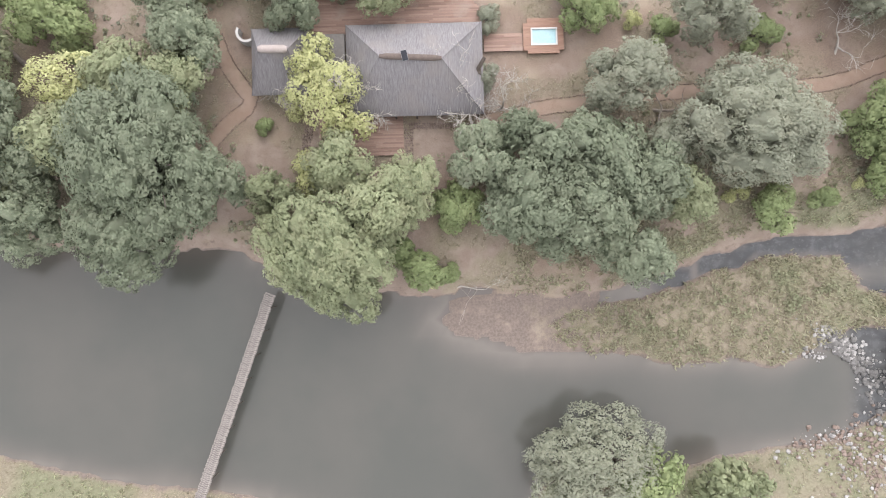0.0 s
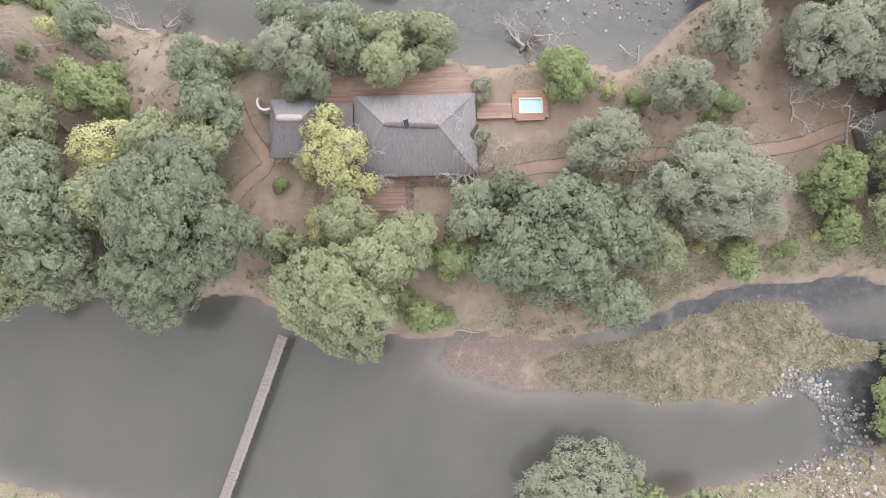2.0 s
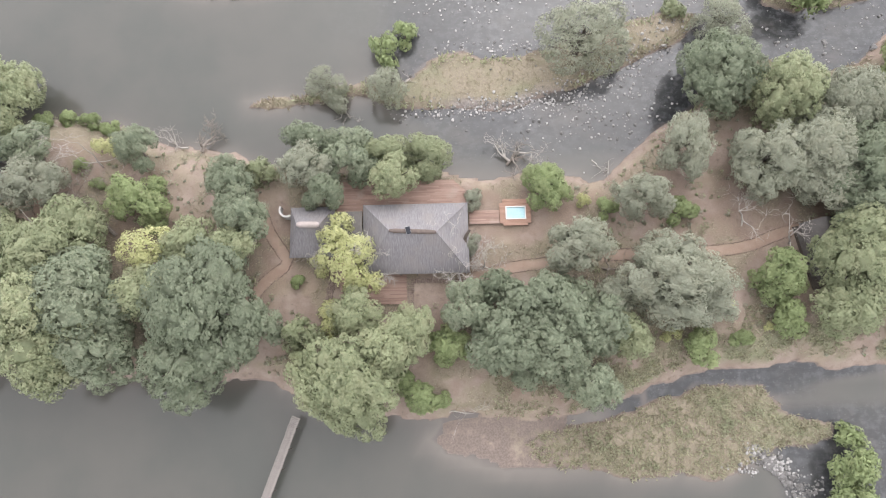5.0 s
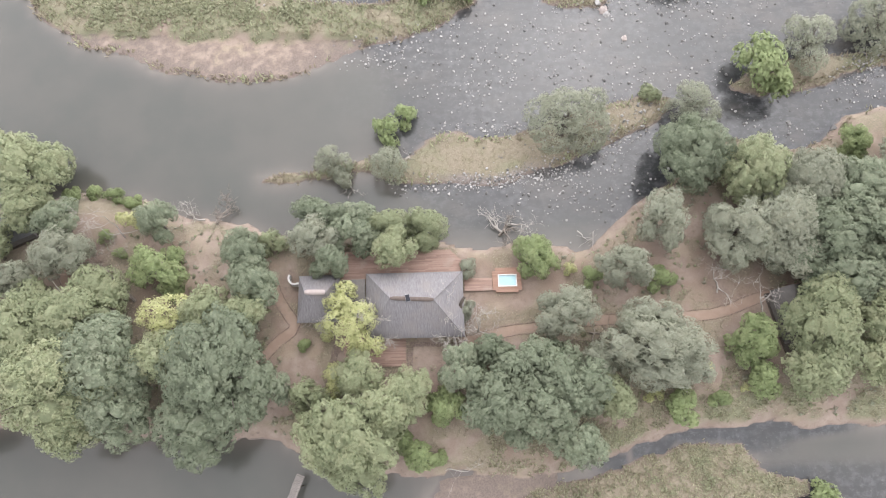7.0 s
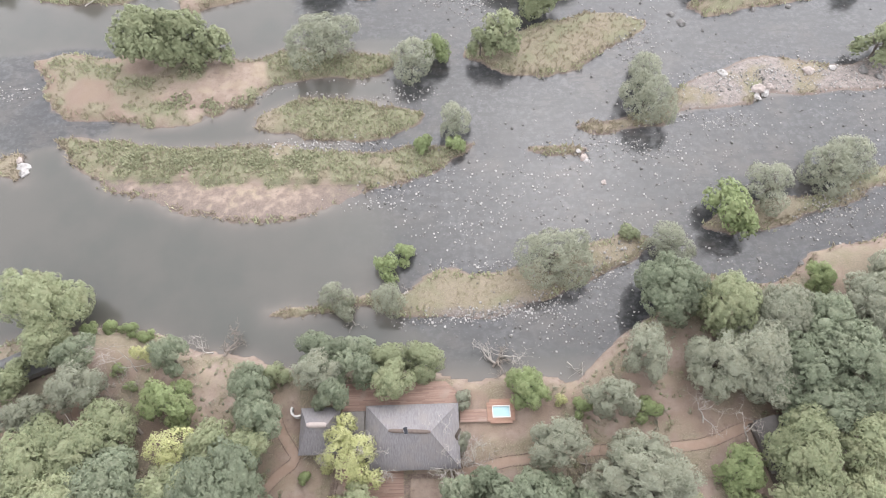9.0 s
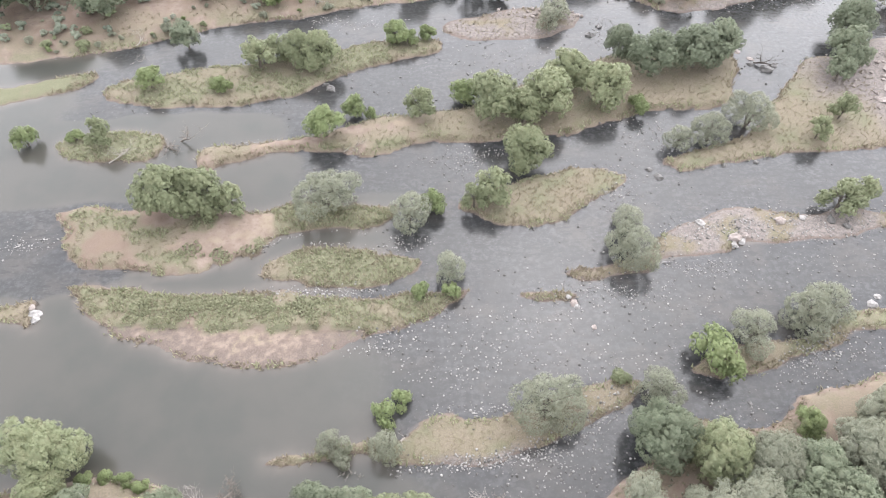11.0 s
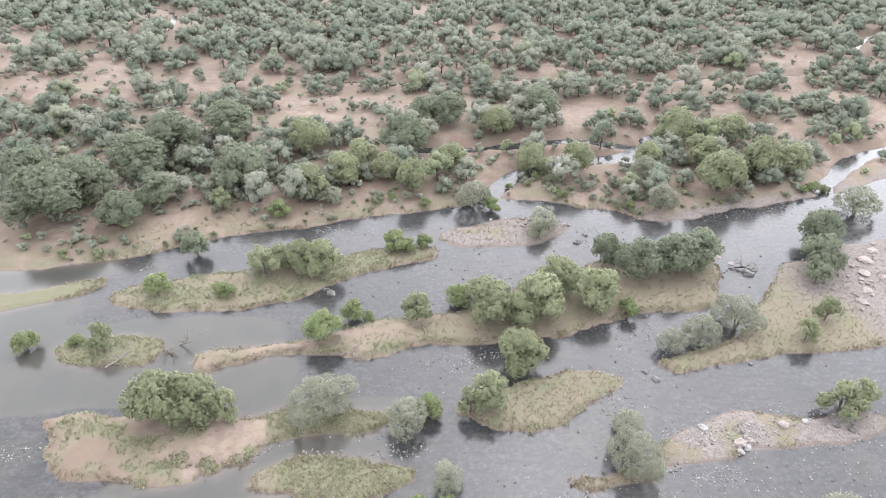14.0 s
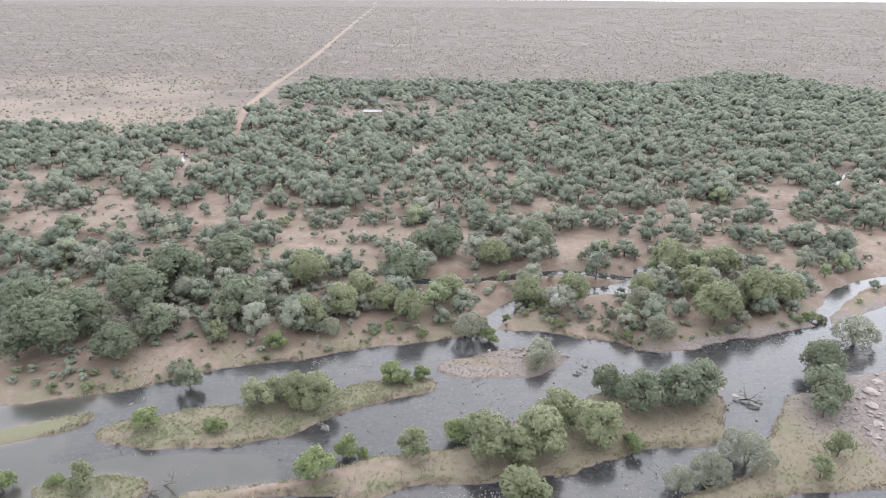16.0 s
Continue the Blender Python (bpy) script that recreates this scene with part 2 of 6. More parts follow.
# ---- plan of the river: shores of the banks, islands and bars ----
# name: bank height, bank width, corners of the shore
LANDS = {
    "lodge": (3.0, 2.2, [(-140, 25), (-100, 5), (-75, 6), (-54, 5), (-40, 3.4), (-31, 4), (-26, 3), (-23, 2), (-19, -1), (-11, -2), (-7, -2.4), (1, -3), (2, -2), (4, -2.8), (11, -3.6), (19, -2.8),
                         (23, -2.2), (28, -0.3), (35, 1.3), (42, 2.4), (49, 3.2), (56, 3.2), (75, 3), (100, 8), (150, 18), (190, 50), (150, 72), (110, 65), (85, 59), (80, 58), (74, 54), (68, 51),
                         (61, 50), (54, 53), (51, 54), (44, 51), (44, 45), (39, 43), (34, 39), (29, 35), (26, 32), (21, 33), (13, 34), (7, 33), (2, 35), (-12, 36.5), (-26, 37), (-33, 39)]
              + [(-41, 40), (-44, 42), (-50, 44), (-58, 46), (-66, 45), (-75, 42), (-100, 44)]),
    "bar": (0.7, 1.2, [(-2, -5.6), (3, -4.7), (8, -4.5), (15, -4.4), (21, -4.5), (28, -2.5), (35, -1.0), (42, 0.7), (48, 2.0), (49.5, -2), (53, -4), (58, -5), (56, -8), (49, -8.4), (47, -10),
                       (41, -11.6), (37, -12.4), (31, -12), (21, -11), (14, -10), (8, -9.3), (2, -8.3)]),
    "south": (1.6, 4.0, [(-9000, 20), (-400, 0), (-100, -12), (-54, -20.5), (-47, -22.6), (-40, -24), (-32, -25), (-23, -27), (-10, -31), (5, -32), (10, -29), (11, -25), (17, -24), (27, -24),
                         (31, -23), (38, -22.6), (44, -22), (48, -21), (52, -19), (70, -17), (150, -10), (400, 0), (9000, 20), (9000, -9000), (-9000, -9000)]),
    "islet": (0.7, 0.8, [(-31, 47), (-26, 48), (-20, 49), (-14, 50), (-6, 50), (-2, 53), (4, 55), (13, 54.4), (19, 55), (25, 59), (32, 61), (37, 62), (44, 62), (44, 60), (40, 58), (35, 54), (30, 51),
                         (24, 49), (20, 48), (16, 46.4), (9, 45.6), (0, 45.8), (-6, 46.4), (-12, 48), (-20, 47), (-26, 45.6)]),
    "willows": (0.8, 0.8, [(56, 65), (61, 69), (68, 69), (79, 71), (90, 73), (103, 78), (125, 84), (122, 76), (100, 72), (91, 70), (79, 67), (75, 64), (67, 62), (57, 63)]),
    "sandbar": (1.0, 3.0, [(-81, 91), (-78, 86), (-70, 80), (-67, 77), (-63, 74), (-52, 70), (-40, 68), (-33, 67), (-26, 67), (-20, 70), (-13, 73), (-3, 77), (5, 79), (13, 85), (11, 87), (6, 85.5),
                           (-1, 85), (-6, 85), (-18, 84.4), (-26, 87), (-33, 88), (-40, 87), (-49, 87), (-55, 87), (-67, 89), (-75, 89)]),
    "oval": (0.8, 0.8, [(-39, 94), (-35, 97), (-26, 99), (-16, 99), (-6, 97), (1, 95), (0, 92), (-6, 89), (-13, 87.5), (-23, 88.5), (-31, 90), (-37, 91)]),
    "treebar": (1.1, 1.4, [(-91, 112), (-87, 115), (-79, 115), (-69, 114), (-59, 114), (-48, 112), (-39, 113), (-30, 114), (-19, 114), (-7, 113), (-6, 109), (-12, 106), (-24, 105), (-29, 104),
                           (-36, 102), (-39, 98), (-44, 95), (-49, 95), (-49, 92.5), (-58, 92), (-68, 93), (-77, 94), (-82, 97), (-86, 102), (-87, 107)]),
    "grassbar": (1.0, 0.9, [(9, 112), (15, 116), (24, 119), (34, 123), (44, 126), (56, 123), (54, 119), (46, 114), (39, 107), (30, 105), (21, 105), (15, 109)]),
    "rockbar": (0.6, 2.5, [(33, 90), (40, 92), (48, 92), (54, 95), (62, 102), (71, 107), (82, 111), (93, 107), (101, 106), (109, 109), (120, 106), (140, 110), (138, 104), (117, 102), (106, 99),
                           (97, 99), (83, 98), (73, 95), (62, 93), (54, 90), (46, 88), (36, 88)]),
    "speck": (0.4, 1.0, [(21, 84), (27, 85), (35, 85), (35, 82), (28, 82)]),
    "rockshore": (1.2, 1.6, [(65, 127), (74, 130), (83, 134), (97, 137), (108, 155), (126, 175), (135, 173), (150, 183), (165, 186), (230, 195), (230, 145), (134, 131), (122, 130), (108, 129),
                             (93, 127), (83, 126), (73, 123)]),
    "longisland": (1.5, 0.9, [(-61, 130), (-59, 135), (-47, 138), (-31, 139), (-25, 142), (-9, 147), (4, 149), (20, 153), (30, 162), (41, 167), (57, 173), (70, 179), (90, 182), (103, 181), (101, 168),
                              (95, 153), (84, 148), (71, 150), (60, 146), (49, 141), (37, 139), (27, 138), (18, 137), (10, 137), (1, 137), (-6, 134), (-15, 132), (-23, 133), (-31, 135), (-43, 133),
                              (-52, 130), (-58, 128)]),
    "northisland": (1.0, 0.8, [(-93, 160), (-91, 166), (-81, 169), (-68, 172), (-58, 174), (-47, 177), (-25, 183), (-10, 188), (7, 188), (10, 184), (5, 179), (-6, 176), (-21, 170), (-26, 166),
                               (-31, 161), (-41, 158), (-52, 155), (-65, 154), (-79, 155), (-88, 157)]),
    "gravel": (0.5, 3.0, [(8, 195), (14, 200), (24, 202), (35, 207), (47, 207), (57, 203), (53, 193), (42, 188), (28, 187), (17, 187)]),
    "leftbar": (0.7, 0.8, [(-170, 155), (-150, 162), (-128, 164), (-118, 166), (-110, 171), (-100, 173), (-98, 169), (-102, 164), (-111, 161), (-118, 157), (-124, 155), (-150, 148)]),
    "leftislet": (0.7, 0.8, [(-102, 139), (-97, 141), (-87, 144), (-74, 143), (-68, 139), (-70, 134), (-76, 131), (-86, 131), (-96, 134)]),
    "rockislet": (0.6, 1.0, [(-95, 84), (-91, 85), (-87, 86), (-84, 83), (-84, 79), (-89, 80), (-95, 80)]),
    "north": (3.0, 7.0, [(-9000, 150), (-600, 150), (-200, 168), (-134, 177), (-124, 178), (-112, 181), (-100, 184), (-86, 187), (-76, 192), (-66, 197), (-51, 200), (-35, 203), (-19, 209), (-7, 211),
                         (6, 214), (19, 216), (32, 222), (49, 220), (61, 215), (76, 212), (88, 202), (105, 203), (120, 209), (144, 215), (159, 219), (169, 221), (191, 232), (240, 250), (600, 300),
                         (9000, 400), (9000, 9000), (-9000, 9000)]),
}
# side channels in the north bank: half width, course
CHANNELS = [
    (4.6, [(28, 220), (33, 229), (41, 239), (57, 248), (74, 255), (92, 255), (105, 264), (112, 277), (127, 286), (150, 293), (172, 285)]),
    (3.8, [(4, 267), (14, 267), (32, 268), (54, 273), (74, 276), (89, 272), (103, 267)]),
    (3.5, [(-230, 327), (-188, 322), (-158, 319), (-139, 324), (-115, 330), (-88, 333)]),
    (2.6, [(-40, 362), (-9, 359), (11, 361), (32, 363), (59, 365), (109, 356), (158, 360), (201, 370), (235, 367)]),
    (2.6, [(-212, 412), (-205, 438), (-174, 485), (-185, 532), (-205, 549), (-249, 542)]),
    (2.0, [(275, 380), (284, 392), (302, 425), (330, 456)]),
    (4.0, [(165, 222), (185, 245), (215, 262), (260, 270)]),
]
PATHS = [
    (0.75, [(-26, 28), (-25, 25), (-23, 22), (-21.6, 20), (-25, 17.5), (-27, 15)]),
    (0.75, [(5, 17), (8, 17.6), (12, 18.6), (17, 19), (21, 19.6), (27, 20), (31, 20), (41, 20), (47, 20.6), (52, 22.6), (56, 23.5)]),
    (0.9, [(-62, 36), (-61, 31), (-58, 26), (-62, 21), (-74, 22)]),
]
ROAD = [(-150, 560), (-183, 718), (-191, 857), (-192, 1001), (-188, 1233), (-194, 1708), (-201, 2838), (-199, 4522), (-420, 4900)]


def value_noise(x, y, scale, seed):
    """Smooth noise from 0 to 1 with lumps about that many metres wide."""
    g = np.random.default_rng(seed).random((256, 256))
    u, v = x / scale + 1000.3, y / scale + 1000.7
    i, j = np.floor(u).astype(int), np.floor(v).astype(int)
    a, b = u - i, v - j
    a, b = a * a * (3 - 2 * a), b * b * (3 - 2 * b)
    i0, i1, j0, j1 = i % 256, (i + 1) % 256, j % 256, (j + 1) % 256
    return (g[i0, j0] * (1 - a) + g[i1, j0] * a) * (1 - b) + (g[i0, j1] * (1 - a) + g[i1, j1] * a) * b


def fbm(x, y, scale, seed, octaves=4):
    out, amp, tot = 0.0, 1.0, 0.0
    for k in range(octaves):
        out = out + amp * value_noise(x, y, scale / 2 ** k, seed + k)
        tot += amp
        amp *= 0.5
    return out / tot


def step(x, a, b):
    t = np.clip((x - a) / (b - a), 0, 1)
    return t * t * (3 - 2 * t)


def rounded(points, closed=True):
    """Corners cut once (Chaikin), so that the shore bends."""
    p = np.array(points, dtype=float)
    q = np.roll(p, -1, 0) if closed else p[1:]
    p0 = p if closed else p[:-1]
    out = np.stack([0.75 * p0 + 0.25 * q, 0.25 * p0 + 0.75 * q], 1).reshape(-1, 2)
    return out if closed else np.concatenate([p[:1], out, p[-1:]])


def segments_distance(x, y, a, b):
    best = np.full(x.shape, 1e9)
    for (ax, ay), (bx, by) in zip(a, b):
        dx, dy = bx - ax, by - ay
        t = np.clip(((x - ax) * dx + (y - ay) * dy) / (dx * dx + dy * dy + 1e-9), 0, 1)
        best = np.minimum(best, (x - ax - t * dx) ** 2 + (y - ay - t * dy) ** 2)
    return np.sqrt(best)


def inside_distance(x, y, points):
    """Metres inside the outline; outside they are negative."""
    p = rounded(points)
    d = np.full(x.shape, -60.0)
    lo, hi = p.min(0) - 25, p.max(0) + 25
    near = (x > lo[0]) & (x < hi[0]) & (y > lo[1]) & (y < hi[1])
    u, v = x[near], y[near]
    q = np.roll(p, -1, 0)
    ins = np.zeros(u.shape, bool)
    for (ax, ay), (bx, by) in zip(p, q):
        if ay != by:
            ins ^= ((ay > v) != (by > v)) & (u < (bx - ax) * (v - ay) / (by - ay) + ax)
    dist = segments_distance(u, v, p, q)
    d[near] = np.where(ins, dist, -dist)
    return d


def line_distance(x, y, points, reach=30.0):
    p = rounded(points, False)
    d = np.full(x.shape, 1e3)
    lo, hi = p.min(0) - reach, p.max(0) + reach
    near = (x > lo[0]) & (x < hi[0]) & (y > lo[1]) & (y < hi[1])
    d[near] = segments_distance(x[near], y[near], p[:-1], p[1:])
    return d


def rapids(x, y):
    """1 where the river runs shallow over stones."""
    x = x + (30 * (fbm(x, y, 30, 151) - 0.5) + 6 * (fbm(x, y, 5, 155) - 0.5)) * step(y, 15, 35)
    y = y + 9 * (fbm(x, y, 24, 153) - 0.5) * step(y, 30, 60)
    r = step(x, -32, 2) * step(y, 40, 60) * (1 - step(y, 84, 92))
    r = np.maximum(r, step(x, -12, 8) * step(y, 30, 42))
    r = np.maximum(r, step(x, -8, 6) * step(y, 84, 92))
    r = np.maximum(r, step(y, 112, 120) * step(x, -50, -30))
    r = np.maximum(r, step(y, 148, 152) * step(x, -115, -100) * 0.9)
    r = np.maximum(r, 0.85 * step(x, 20, 28) * (1 - step(x, 60, 75)) * step(y - 0.14 * x, -9, -7) * (1 - step(y, 8, 12)))
    r = np.maximum(r, step(x, 44, 52) * (1 - step(y, -6, 2)) * step(y, -24, -20))
    r = np.maximum(r, (1 - step(x, -78, -70)) * step(y, 84, 90) * (1 - step(y, 112, 118)))
    return r


def ground(x, y):
    """Height of the ground and what covers it, at arrays of places."""
    wx = x + 2.6 * (fbm(x, y, 6, 11) - 0.5) + 0.5 * (value_noise(x, y, 0.9, 15) - 0.5)
    ragged = 6.0 * step(y, 44, 60)
    wx = wx + ragged * (fbm(x, y, 9, 13) - 0.5)
    wy = y + 0.5 * ragged * (fbm(x, y, 9, 23) - 0.5) + 2.6 * (fbm(x, y, 6, 21) - 0.5) + 0.5 * (value_noise(x, y, 0.9, 25) - 0.5)
    z, shore, cover = np.full(x.shape, -9.0), np.full(x.shape, -60.0), {}
    for name, (high, wide, outline) in LANDS.items():
        d = inside_distance(wx, wy, outline)
        h = np.where(d > 0, high * (1 - np.exp(-np.maximum(d, 0) / wide)), -9.0)
        z, shore = np.maximum(z, h), np.maximum(shore, d)
        cover[name] = d
    rap = rapids(x, y)
    deep = 1.7 * (1 - rap) + 0.3 * rap
    bed = -deep * (1 - np.exp(np.minimum(shore, 0) / (3.5 - 1.5 * rap))) - 0.03
    bed += rap * 0.26 * (fbm(x, y, 3.0, 31) - 0.6) * step(-shore, 0, 2)
    z = np.where(shore > 0, z, bed)
    land = shore > 0
    z = z + np.where(land, step(shore, 0.3, 3) * (0.5 * (fbm(x, y, 9, 41) - 0.5) + 0.12 * (fbm(x, y, 1.2, 45) - 0.5)), 0)
    # sand slope of the big bar falls gently to the water
    flat = cover["sandbar"]
    z = np.where((flat > 0) & (x < -12) & (y < 77 - 0.05 * (x + 30)), np.minimum(z, 0.03 + 0.02 * np.maximum(flat, 0) + 0.1 * (fbm(x, y, 5, 59) - 0.5)), z)
    mud = cover["bar"]
    z = np.where((mud > 0) & (x < 22), np.minimum(z, 0.03 + 0.014 * np.maximum(mud, 0) + 0.012 * np.maximum(x - 8, 0)), z)
    shelf = np.maximum(-mud, 0)
    z = np.where((shore <= 0) & (x < 24) & (x > -8) & (shelf < 5), np.maximum(z, -0.02 - 0.05 * shelf - 0.05 * shelf ** 2 - 0.3 * step(x, 16, 24)), z)
    flat_mud = (1 - step(x, 17, 23)) * step(x, -4, 2) * (1 - step(np.abs(y + 4.4 - 0.04 * x), 0.7, 2.0))
    z = np.where((shore < 0.6) & (flat_mud > 0.02), np.maximum(z, -1.7 * (1 - flat_mud) ** 2 + 0.05 + 0.1 * (fbm(x, y, 2.5, 57) - 0.5)), z)
    wet_lane = line_distance(wx, wy, [(21, -3.6), (28, -1.6), (42, 1.4), (52, 1.6), (60, -1)], 8)
    z = np.where(wet_lane < 4, np.minimum(z, -0.14 + np.maximum(wet_lane - 0.7, 0) * 0.9), z)
    channel = np.full(x.shape, 99.0)
    for half, course in CHANNELS:
        channel = np.minimum(channel, line_distance(wx, wy, course) - half)
    z = np.where(channel < 9, np.minimum(z, -0.5 + 0.55 * np.maximum(channel + 1.5, 0)), z)
    # level ground round the lodge
    level = step(segments_distance(x, y, [(-21, 23)], [(13, 24)]), 12, 7)
    z = np.where(land, z * (1 - level) + 3.0 * level, z)
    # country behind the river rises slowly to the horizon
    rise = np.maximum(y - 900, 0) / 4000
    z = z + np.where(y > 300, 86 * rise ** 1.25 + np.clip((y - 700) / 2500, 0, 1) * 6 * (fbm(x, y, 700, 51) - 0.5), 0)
    path = np.full(x.shape, 9.0)
    for half, course in PATHS:
        path = np.minimum(path, line_distance(x, y, course, 6) - half)
    road = line_distance(x + 3 * (fbm(x, y, 40, 61) - 0.5), y, ROAD, 40)
    track = 1 - step(path + 0.25 * (value_noise(x, y, 0.7, 63) - 0.5), -0.15, 0.25)
    patch = fbm(x, y, 14, 71)
    small = fbm(x, y, 3.2, 75)
    low = np.zeros(x.shape)
    for name in ("bar", "islet", "willows", "sandbar", "oval", "treebar", "grassbar", "leftbar", "leftislet", "northisland", "longisland", "rockshore", "rockbar", "speck", "rockislet", "gravel", "south"):
        low = np.maximum(low, step(cover[name], -0.3, 0.5))
    lush = np.zeros(x.shape)
    for name, share in (("bar", 0.5), ("sandbar", 0.68), ("oval", 0.65), ("treebar", 0.72), ("south", 0.55), ("northisland", 0.72), ("leftislet", 0.75), ("leftbar", 0.7), ("longisland", 0.45), ("grassbar", 0.42), ("islet", 0.3), ("willows", 0.5), ("rockshore", 0.45), ("rockbar", 0.35)):
        lush = np.maximum(lush, step(cover[name], 0.0, 0.8) * step(0.55 * patch + 0.45 * small, 0.75 - share * 0.6, 0.95 - share * 0.6))
    green_strip = step(cover["lodge"], 0.4, 1.5) * (1 - step(cover["lodge"], 3.5, 7)) * step(x, 15, 30) * (1 - step(y, 12, 16))
    lush = np.maximum(lush, green_strip * step(small, 0.35, 0.6))
    bare = np.zeros(x.shape)
    bare = np.maximum(bare, step(cover["sandbar"], -1, 0.5) * (1 - step(y + 0.05 * (x + 30) + 5 * (small - 0.5), 75.5, 77)) * (1 - step(x, -22, -12)))
    bare = np.maximum(bare, step(cover["sandbar"], 0, 1) * (1 - step(np.abs(x + 50 - 0.12 * (y - 80)), 0.6, 1.8)) * (1 - step(y, 80, 83)))
    bare = np.maximum(bare, step(cover["treebar"], -1, 0) * (1 - step(cover["treebar"], 1.5, 4)) * (1 - step(x, -60, -45)) * step(fbm(x, y, 8, 83), 0.35, 0.5))
    bare = np.maximum(bare, step(cover["treebar"], 0, 1) * step(fbm(x, y, 9, 81), 0.5, 0.62) * (1 - step(x, -20, -10)))
    bare = np.maximum(bare, step(cover["bar"], -1, 0.5) * (1 - step(x + 0.8 * y, 2, 12)))
    bare = np.maximum(bare, step(cover["longisland"], 0, 1) * step(fbm(x, y, 7, 85), 0.5, 0.62) * (1 - step(x, 5, 15)))
    grass = np.clip(low * (1 - bare), 0, 1)
    dry = np.maximum(grass, step(cover["lodge"], 1, 3) * step(0.5 * patch + 0.5 * small, 0.42, 0.56) * 0.8)
    dry = np.maximum(dry, step(cover["lodge"], 0.8, 2) * (1 - step(y, 6, 11)) * step(x, 3, 9) * step(small, 0.3, 0.5))
    dry = np.maximum(dry, 0.9 * step(cover["lodge"], 0.5, 1.5) * (1 - step(cover["lodge"], 3, 6)) * step(y, 28, 34) * step(small, 0.35, 0.5))
    dry = np.maximum(dry, step(cover["north"], 0.3, 2) * (1 - step(cover["north"], 5, 16)) * step(0.6 * small + 0.4 * patch, 0.36, 0.56))
    dry = np.maximum(dry, step(cover["north"], 4, 10) * step(patch, 0.55, 0.72) * 0.6)
    dry = np.maximum(dry, 0.95 * step(cover["lodge"], 0.1, 0.7) * (1 - step(y, 3, 7)) * step(x, -4, 1) * (1 - step(x, 22, 30)) * step(small, 0.25, 0.42))
    lush = lush * (1 - bare)
    near_north = step(cover["north"], 0.3, 1.5) * (1 - step(cover["north"], 2, 5)) * step(0.5 * small + 0.5 * patch, 0.45, 0.6)
    lush = np.maximum(lush, 0.5 * near_north)
    rocky = step(cover["gravel"], -1, 1) * step(fbm(x, y, 5, 121), 0.3, 0.5)
    rocky = np.maximum(rocky, step(cover["rockbar"], -1, 0.8) * step(fbm(x, y, 6, 125), 0.4, 0.55) * step(x, 52, 62))
    rocky = np.maximum(rocky, step(cover["rockshore"], -1, 2) * step(x + 0.4 * (y - 150) + 30 * (fbm(x, y, 12, 127) - 0.5), 118, 140))
    rocky = np.maximum(rocky, step(cover["islet"], -1.5, 0) * (1 - step(cover["islet"], 0.5, 2.2)) * (1 - step(y + 0.25 * x, 50, 56)) * step(x, 0, 6))
    rocky = np.maximum(rocky, step(cover["north"], -1.5, 0.5) * (1 - step(cover["north"], 2, 6)) * step(x, 78, 95) * step(fbm(x, y, 7, 129), 0.4, 0.55))
    lush = lush * (1 - rocky)
    pale_sand = 1 - step(x, -330, -190)
    scrub = step(y, 560, 900) * (1 - 0.75 * pale_sand * (1 - step(y, 900, 1100)) * step(fbm(x, y, 90, 99), 0.35, 0.6))
    return z, {"dry": dry, "lush": lush, "path": np.maximum(track * land, 1 - step(road, 3.5, 5.5)), "scrub": scrub, "rocky": rocky, "litter": np.maximum(step(cover["north"], 2, 8) * step(0.6 * fbm(x, y, 12, 113) + 0.4 * small, 0.4, 0.6) * (1 - step(y, 420, 560)), np.maximum(step(cover["treebar"], -1, 0.4) * (1 - step(x + 14 * (small - 0.5), -68, -58)), step(cover["lodge"], 0.8, 2.5) * step(0.6 * fbm(x, y, 6, 111) + 0.4 * small, 0.38, 0.6))), "shallow": rap, "bank": shore}


def heights(points):
    p = np.asarray(points, dtype=float).reshape(-1, 2)
    return ground(p[:, 0].copy(), p[:, 1].copy())[0]


# ---- ground: one sheet to the horizon ----
def bed_colour(k, stony):
    """Cobbles, gravel and dark streaks of the shallows; silt where the river is slow."""
    bed = k.mix(k.math("MULTIPLY", k.ramp(k.noise(0.8, 4, 0.65), 0.42, 0.62), k.ramp(k.noise(0.09, 4, 0.6), 0.36, 0.6, 0.3, 1.0)), (0.019, 0.02, 0.022), (0.048, 0.049, 0.052))
    bed = k.mix(k.ramp(k.noise(0.07, 4, 0.6), 0.5, 0.66, 0, 0.55), bed, (0.048, 0.042, 0.038))
    bed = k.mix(k.ramp(k.noise(0.4, 4, 0.7, (0.6, 1.6, 1)), 0.5, 0.6, 0, 0.75), bed, (0.014, 0.014, 0.016))
    bed = k.mix(k.ramp(k.noise(1.9, 2, 0.5), 0.62, 0.7, 0, 0.4), bed, (0.085, 0.084, 0.083))
    return k.mix(k.ramp(stony, 0.2, 0.8), (0.1, 0.087, 0.076), bed)


